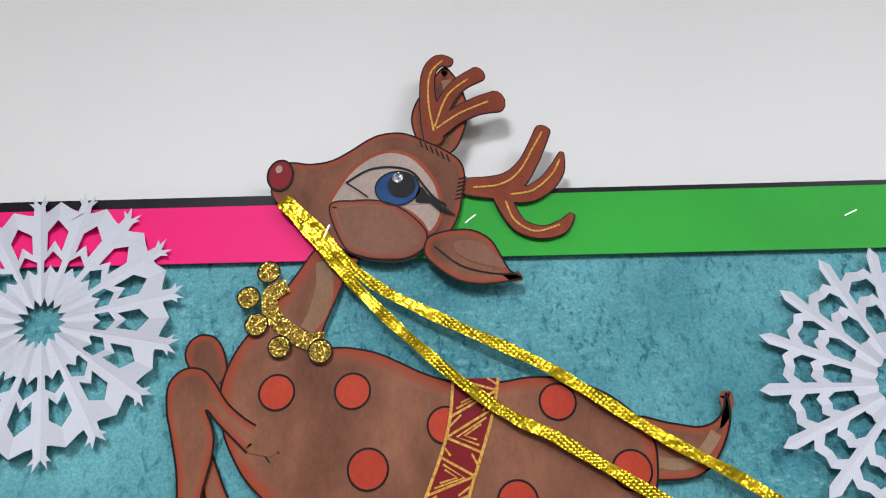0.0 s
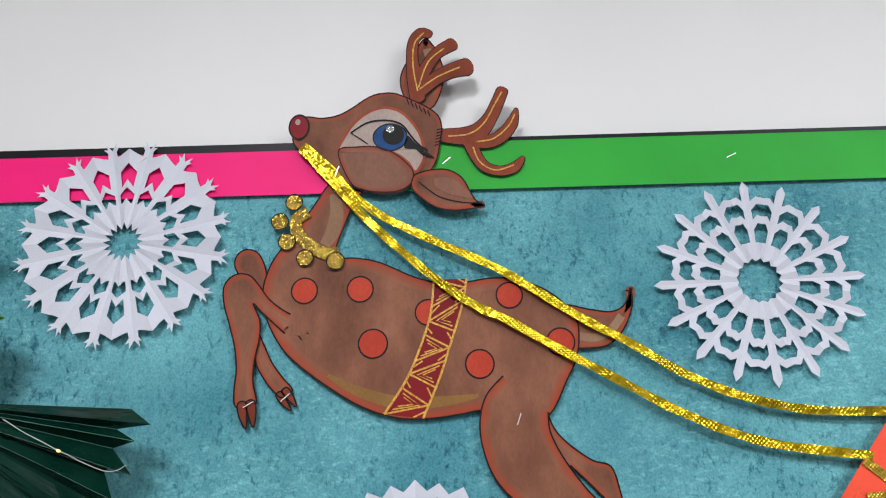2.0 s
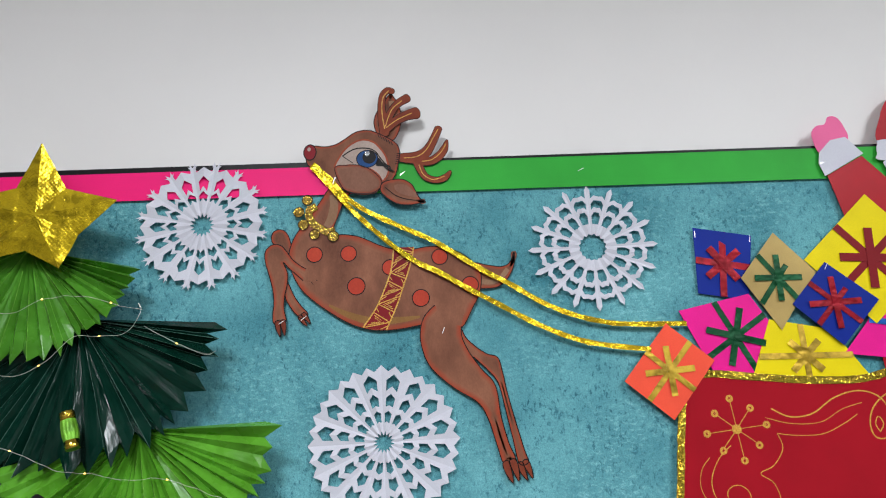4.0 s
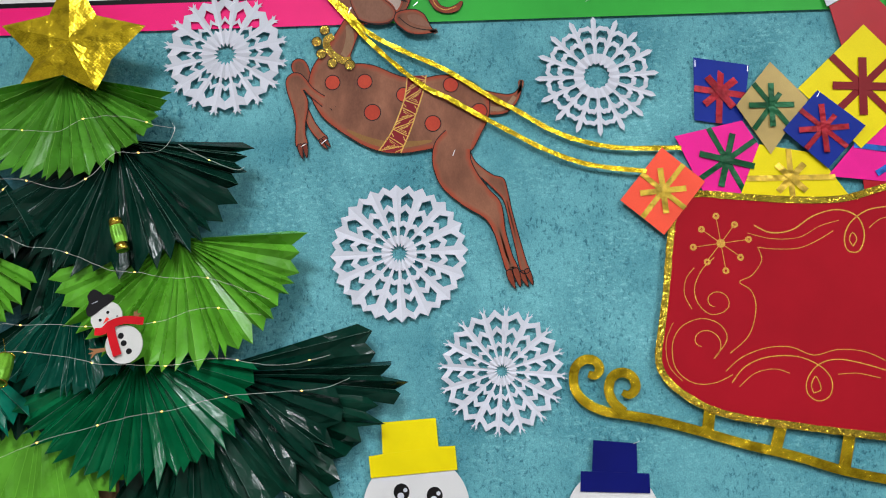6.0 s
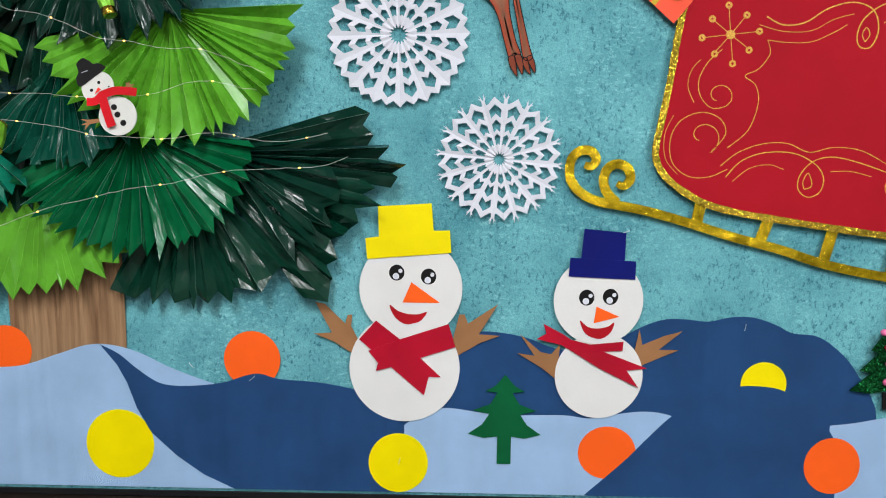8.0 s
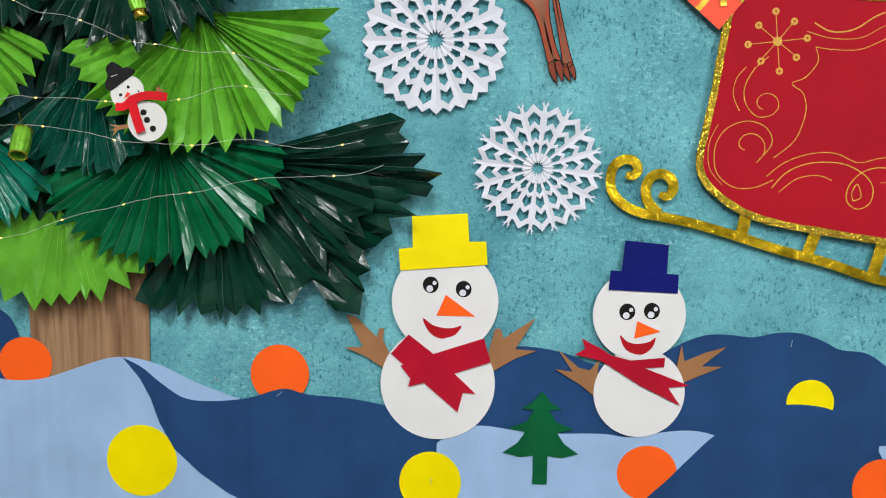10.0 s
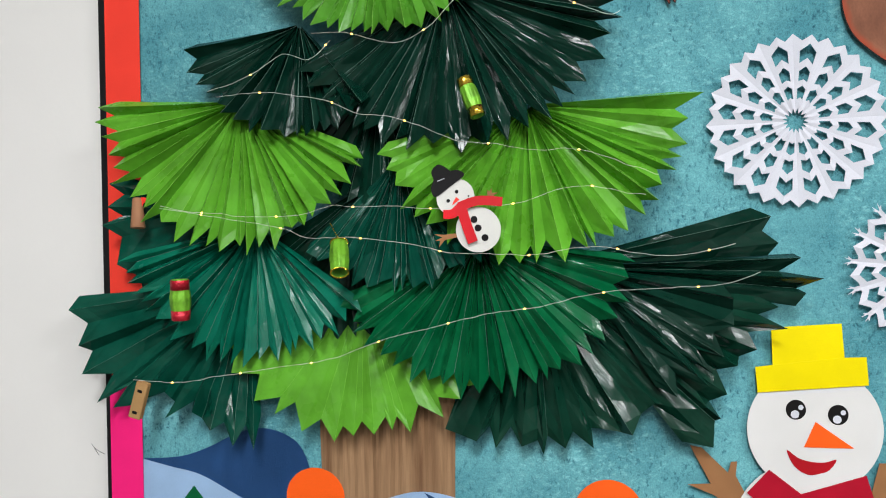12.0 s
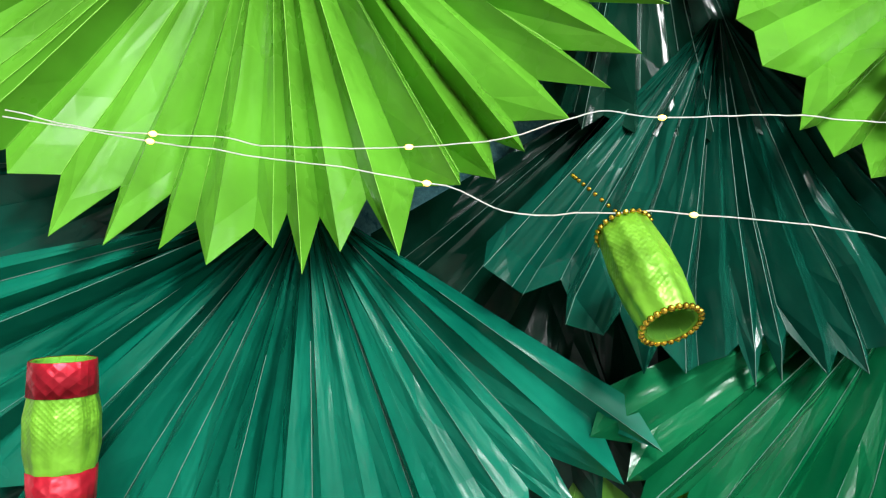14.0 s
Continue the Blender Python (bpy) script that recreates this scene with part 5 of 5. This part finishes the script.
bmesh.ops.triangulate(bm, faces=bm.faces[:])
bmesh.ops.recalc_face_normals(bm, faces=bm.faces)
bmesh.ops.solidify(bm, geom=bm.faces[:], thickness=0.0008)
tagged(part("foil_star", bm, M_STARFOIL), "large creased gold foil star atop the paper tree", "star decoration")


# ---- ornaments on the tree ----
M_LIME = foil("lime_embossed_foil", (0.20, 0.50, 0.035), 620, 0.4, 0.5, 0.3, 0.05)
M_LIMEIN = paper("lime_paper", (0.15, 0.42, 0.05), 0.5)
M_REDFOIL = foil("red_foil", (0.60, 0.015, 0.035), 300, 0.36, 0.5, 0.5)
M_CORK = paper("light_brown_card_tube", (0.36, 0.17, 0.09), 0.6)
M_PEG = paper("peg_wood", (0.42, 0.24, 0.10), 0.6, 0.15)


def lathe(profile, place, n=24, crease=0.0, cap=True):
    """A turned body along its own z axis: profile of (radius, height) in cm."""
    bm = bmesh.new()
    rings = []
    for r, h in profile:
        rings.append([bm.verts.new(place @ Vector(((r * (1 + crease * math.cos(10 * math.tau * k / n))) * math.cos(math.tau * k / n) / 100,
                                                   (r * (1 + crease * math.cos(10 * math.tau * k / n))) * math.sin(math.tau * k / n) / 100, h / 100))) for k in range(n)])
    for a, b in zip(rings, rings[1:]):
        for k in range(n):
            f = bm.faces.new((a[k], a[(k + 1) % n], b[(k + 1) % n], b[k]))
            f.smooth = True
    if cap:
        bm.faces.new(rings[0][::-1])
        bm.faces.new(rings[-1])
    bmesh.ops.recalc_face_normals(bm, faces=bm.faces)
    return bm


def beads(count, place, at, size, mat, parent, name="bead_trim"):
    bm = bmesh.new()
    for k in range(count):
        bmesh.ops.create_icosphere(bm, subdivisions=1, radius=size / 100, matrix=place @ Matrix.Translation(at(k / count)))
    for f in bm.faces:
        f.smooth = True
    return tagged(part(name, bm, mat, parent, "tiny gold beads"), kind="stuff")


def lantern(x, y, z, h, r, lean, nod, band, band_mat, label, beaded=False):
    root = thing("lantern_ornament", x, z, label, "lantern ornament", "hanging lantern ornaments", y=y)
    place = Matrix.Translation((x / 100, y, z / 100)) @ pose(0, 0, 0, nod, lean, 0)
    b = h * band
    body = [(r * 0.94, -h / 2), (r * 1.0, -h / 2 + b), (r * 1.12, -h * 0.12), (r * 1.12, h * 0.12), (r * 1.0, h / 2 - b), (r * 0.94, h / 2), (r * 0.82, h / 2), (r * 0.86, 0), (r * 0.82, -h / 2), (r * 0.94, -h / 2)]
    part("body", lathe(body, place, 60, 0.035, False), M_LIME, root, "creased lime green foil tube")
    part("lining", lathe([(r * 0.80, -h / 2 + 0.02), (r * 0.80, h / 2 - 0.02)], place, 30, 0.0, False), M_LIMEIN, root)
    if beaded:
        beads(26, place, lambda f: ((r * 1.0) * math.cos(math.tau * f) / 100, (r * 1.0) * math.sin(math.tau * f) / 100, -h / 200), 0.16, M_GOLDS, root)
        beads(24, place, lambda f: ((r * 1.0) * math.cos(math.tau * f) / 100, (r * 1.0) * math.sin(math.tau * f) / 100, h / 200), 0.15, M_GOLDS, root)
        beads(28, place, lambda f: (-0.004 + 0.007 * math.cos(f * 6.28), -0.004, h / 200 + 0.016 - 0.018 * math.sin(f * 6.28 + 1.57)), 0.12, M_GOLDS, root, "hanging_loop")
    else:
        for s in (-1, 1):
            e = sorted((s * h / 2, s * (h / 2 - b)))
            part("band", lathe([(r * 0.99, e[0] - 0.01), (r * (1.05 if s > 0 else 1.0), e[0]), (r * (1.0 if s > 0 else 1.05), e[1]), (r * 0.99, e[1] + 0.01)], place, 30, 0.02, False), band_mat, root, "shiny foil band")
    return root


lantern(-79.9, -0.096, 95.2, 5.6, 1.22, 1, 4, 0.24, M_REDFOIL, "lime green foil paper lantern with shiny red bands")
lantern(-56.8, -0.105, 100.9, 4.9, 1.16, -12, -36, 0.1, M_GOLDS, "lime green foil paper lantern trimmed with gold beads", True)
lantern(-39.0, -0.105, 121.5, 5.4, 0.98, -20, -8, 0.22, M_GOLDS, "lime green foil paper lantern with gold foil bands")

tube = thing("card_tube_ornament", -86.3, 107, "plain brown tapered card tube hanging beside the tree", "tube ornament", y=-0.07)
place = Matrix.Translation((-0.883, -0.058, 1.075)) @ pose(0, 0, 0, -6, -3, 0)
part("body", lathe([(0.98, -2.2), (1.0, -2.1), (0.72, 2.1), (0.6, 2.2)], place), M_CORK, tube)
part("ribbon", stroke(bmesh.new(), [(-88.0, 108.6), (-87.5, 109.4), (-86.7, 109.2)], 0.9, 58.0, 0, False, 0.6), M_REDB, tube, "red ribbon end")
peg = thing("clothes_peg", -87.6, 80, "small light wooden clothes peg at the end of the wire", "clothes peg", y=-0.07)
place = Matrix.Translation((-0.877, -0.072, 0.806)) @ pose(0, 0, 0, 0, 16, 0)
for dy in (-0.28, 0.28):
    bm = bmesh.new()
    box(bm, -0.009, 0.009, dy / 100 - 0.0022, dy / 100 + 0.0022, -0.028, 0.026)
    bmesh.ops.bevel(bm, geom=bm.edges[:], offset=0.001, segments=2, affect="EDGES")
    bmesh.ops.transform(bm, matrix=place, verts=bm.verts)
    part("half", bm, M_PEG, peg)
for hz in (-0.019, 0.013):
    bm = bmesh.new()
    box(bm, -0.004, 0.003, -0.0056, -0.005, hz - 0.002, hz + 0.002)
    bmesh.ops.transform(bm, matrix=place, verts=bm.verts)
    part("slot", bm, M_BLACK, peg, "dark slot")

# small felt snowman brooch, leaning
mini = thing("snowman_ornament", -38, 102, "small white felt snowman with black hat and red ribbon scarf", "snowman ornament", y=-0.085)
DEPTH = 92.0
M_FELTW = paper("white_felt", (0.66, 0.645, 0.61), 0.85, 0.03, 0.4)
M_FELTB = paper("black_felt", (0.014, 0.013, 0.014), 0.85, 0.2, 0.4)
M_SATIN = paper("red_satin_ribbon", (0.62, 0.012, 0.02), 0.35, 0.15)
part("body", poly(bmesh.new(), disc(-38.0, 105.2, 2.95, 3.0, turn=0.2), DEPTH, 2.0), M_FELTW, mini)
part("head", poly(bmesh.new(), disc(-40.3, 109.9, 2.55, 2.45, turn=0.5), DEPTH + 2.2, 2.0), M_FELTW, mini)
hat = curve([(-42.9, 110.4), (-43.3, 111.6), (-42.8, 112.6), (-42.9, 113.8), (-41.9, 114.6), (-40.9, 114.0), (-40.4, 113.5), (-39.4, 113.4), (-38.7, 112.6), (-40.8, 111.4)])
hat_part = part("hat", poly(bmesh.new(), hat, DEPTH + 4.4, 2.0), M_FELTB, mini, "black felt hat")
part("staple", stroke(bmesh.new(), [(-42.3, 112.4), (-41.3, 112.6)], 0.08, DEPTH + 4.9, 0, False, 0.5), M_WHITEP, hat_part, "pale steel staple")
for q, w, k in (([(-42.2, 107.9), (-40.9, 107.8), (-39.7, 108.6)], 1.2, 5.0), ([(-40.0, 108.5), (-37.4, 108.9), (-34.3, 108.2)], 1.25, 5.6), ([(-39.7, 108.6), (-39.4, 106.2), (-38.9, 103.6)], 1.35, 5.8)):
    part("scarf", stroke(bmesh.new(), curve(q, False), w, DEPTH + k, 0, False, 0.5), M_SATIN, mini, "red satin ribbon")
for ex, ez in ((-41.3, 109.6), (-40.0, 110.6)):
    part("eye", poly(bmesh.new(), disc(ex, ez, 0.24, n=14), DEPTH + 2.8, 0.5), M_FELTB, mini)
part("nose", poly(bmesh.new(), [(-40.2, 109.9), (-39.8, 109.5), (-40.9, 108.9), (-40.6, 109.4)], DEPTH + 3.0, 0.6), M_REDB, mini, "coral felt nose")
for k in range(9):
    a = radians(225 + 15 * k)
    part("smile_dot", poly(bmesh.new(), disc(-40.1 + 1.55 * math.cos(a + 0.35), 109.65 + 1.35 * math.sin(a + 0.35), 0.12, n=8), DEPTH + 2.8, 0.3), M_FELTB, mini)
for bx, bz in ((-38.35, 106.6), (-38.0, 105.4), (-37.3, 104.0)):
    part("button", poly(bmesh.new(), disc(bx, bz, 0.46, n=20), DEPTH + 0.6, 0.6), M_FELTB, mini, "black felt button")
part("arm", poly(bmesh.new(), [(-40.6, 105.2), (-42.6, 105.3), (-43.9, 105.6), (-42.9, 105.0), (-43.9, 104.7), (-43.2, 104.6), (-43.5, 103.8), (-42.6, 104.6), (-40.6, 104.7)], DEPTH - 1, 1.0), M_TAN, mini, "brown twig arm")
part("arm", poly(bmesh.new(), [(-36.3, 108.6), (-36.0, 110.2), (-35.8, 109.9), (-35.4, 110.3), (-35.5, 109.7), (-34.7, 109.6), (-35.5, 109.2), (-35.7, 108.6)], DEPTH - 1, 1.0), M_TAN, mini, "brown twig arm")

mini.matrix_world = pose(-0.378, -0.090, 1.012, -5, -9, 0)

# ---- wire lights ----
M_WIRE, nt_w, bs_w = base("silver_wire", 0.38, 0.5)
bs_w.inputs["Base Color"].default_value = (0.82, 0.80, 0.74, 1)
M_LED, nt_l, bs_l = base("warm_led", 0.2)
bs_l.inputs["Base Color"].default_value = (1.0, 0.75, 0.35, 1)
bs_l.inputs["Emission Color"].default_value = (1.0, 0.52, 0.08, 1)
bs_l.inputs["Emission Strength"].default_value = 3.4


def wire(points, depth, every, seed):
    """A thin silver wire with small warm lamps along it."""
    rnd = random.Random(seed)
    root = thing("fairy_lights", *points[0], "thin silver wire of small warm fairy lights across the tree", "fairy lights", "wires of fairy lights", y=-depth / 100)
    line = curve(points, False, 7)
    line = [Vector((p.x / 100, -(depth + 0.5 * noise.noise((p.x * 0.2, p.y * 0.2, seed))) / 100, p.y / 100 + 0.0014 * noise.noise((p.x * 0.6, 4, seed)))) for p in line]
    bm = bmesh.new()
    rings = []
    for i, p in enumerate(line):
        d = (line[min(i + 1, len(line) - 1)] - line[max(i - 1, 0)]).normalized()
        side = d.cross(Vector((0, 1, 0))).normalized()
        fro = side.cross(d)
        rings.append([bm.verts.new(p + 0.00034 * (side * math.cos(a) + fro * math.sin(a))) for a in (0, 1.257, 2.513, 3.77, 5.027)])
    for a, b in zip(rings, rings[1:]):
        for k in range(5):
            bm.faces.new((a[k], a[(k + 1) % 5], b[(k + 1) % 5], b[k]))
    part("wire", bm, M_WIRE, root)
    run = every * 0.4
    for a, b in zip(line, line[1:]):
        run += (b - a).length * 100
        if run > every:
            run = rnd.uniform(-0.8, 0.8)
            bm = bmesh.new()
            d = (b - a).to_track_quat("X", "Z").to_matrix().to_4x4()
            bmesh.ops.create_icosphere(bm, subdivisions=2, radius=0.00125, matrix=Matrix.Translation(a) @ d @ Matrix.Diagonal((1.5, 1, 1, 1)))
            for f in bm.faces:
                f.smooth = True
            part("led", bm, M_LED, root, "tiny glowing warm lamp")


wire([(-75.4, 123.9), (-69.2, 125.9), (-64.8, 128.5), (-61.0, 127.6), (-57.9, 130.0)], 9.4, 11.0, 1)
wire([(-74.4, 123.1), (-68.0, 123.5), (-63.5, 122.9), (-58.5, 122.0), (-54.5, 120.2), (-49.9, 119.6), (-45.4, 118.0), (-40.9, 116.1), (-36.2, 115.6), (-31.0, 114.6), (-26.4, 114.7), (-22.7, 113.8), (-19.6, 112.6), (-15.4, 111.1)], 9.4, 10.8, 2)
wire([(-82.9, 108.3), (-78.8, 107.4), (-74.3, 107.1), (-70.5, 106.6), (-62.9, 106.7), (-58.5, 107.9), (-55.3, 107.7), (-49.9, 107.7), (-45.4, 107.3), (-39.8, 107.2), (-34.8, 107.6), (-31.6, 108.2), (-27.9, 109.5), (-23.6, 109.8), (-19.3, 108.9), (-16.9, 108.6)], 9.0, 10.4, 3)
wire([(-82.9, 108.0), (-74.3, 106.5), (-65.4, 105.0), (-61.6, 103.6), (-56.1, 103.6), (-51.8, 103.2), (-46.3, 102.4), (-42.2, 101.4), (-36.3, 101.2), (-31.1, 101.0), (-27.0, 101.7), (-22.5, 102.0), (-17.8, 101.1), (-13.6, 100.8), (-9.8, 101.3), (-6.0, 102.2)], 9.2, 10.6, 4)
wire([(-87.6, 83.8), (-84.3, 83.5), (-80.0, 83.5), (-75.8, 84.3), (-71.7, 84.9), (-67.5, 85.6), (-62.8, 86.3), (-58.1, 87.2), (-54.2, 88.7), (-49.1, 90.4), (-44.6, 91.4), (-39.8, 92.7), (-35.1, 93.6), (-30.4, 94.2), (-25.9, 95.4), (-20.9, 96.3), (-17.0, 96.5), (-11.2, 96.8), (-6.8, 97.2), (-3.0, 98.6)], 8.8, 10.4, 5)
wire([(-60.6, 131.2), (-55.9, 131.0), (-49.2, 129.4), (-44.7, 131.2), (-40.8, 134.8), (-37.5, 134.9), (-32.9, 135.3), (-31.0, 138.2), (-31.4, 139.6)], 9.2, 10.0, 6)
wire([(-61.4, 139.2), (-58.8, 139.3), (-54.7, 139.0), (-50.0, 138.8), (-45.9, 140.6), (-39.8, 140.9), (-34.0, 139.3), (-30.8, 138.7)], 9.4, 10.0, 7)
wire([(-30.6, 136.3), (-27.2, 134.4), (-21.6, 131.9), (-19.8, 132.3)], 8.6, 10.0, 8)

# ---- staples ----
M_STEEL, nt_s, bs_s = base("staple_steel", 0.35, 0.8)
bs_s.inputs["Base Color"].default_value = (0.72, 0.72, 0.72, 1)


def staple(x, z, turn, proud):
    bm = bmesh.new()
    for a, b, c, d in ((-0.0055, 0.0055, -0.0009, -0.0004), (-0.0055, -0.005, -0.0004, 0.004), (0.005, 0.0055, -0.0004, 0.004)):
        box(bm, a, b, c, d, -0.0004, 0.0004)
    bmesh.ops.transform(bm, matrix=Matrix.Translation((x / 100, -proud / 1000, z / 100)) @ pose(0, 0, 0, 0, -turn, 0), verts=bm.verts)
    tagged(part("staple", bm, M_STEEL), "thin steel staple pinning the paper to the board", "staple", "steel staples")


for x, z, turn, proud in ((7.5, 162.3, 40, 3.4), (37.6, 162.0, 25, 3.4), (-12.1, 137.5, 30, 7.6), (-8.6, 138.1, 40, 6), (13.7, 135.5, 70, 7.6), (-3.9, 161.1, 70, 13.2), (-24.7, 163.2, 40, 7.5), (55.2, 150.0, 88, 6), (64.0, 148.9, 80, 6.2),
                          (75.0, 143.7, 60, 16.5), (52.7, 126.7, 35, 9.3), (63.3, 70.8, 80, 2.9), (42.3, 86.9, 20, 10.9), (-31.5, 62.7, -50, 6.9), (4.6, 46.1, 80, 7.7), (-21.0, 60.5, 40, 6.9), (77.9, 161.6, 20, 9.8)):
    staple(x, z, turn, proud)
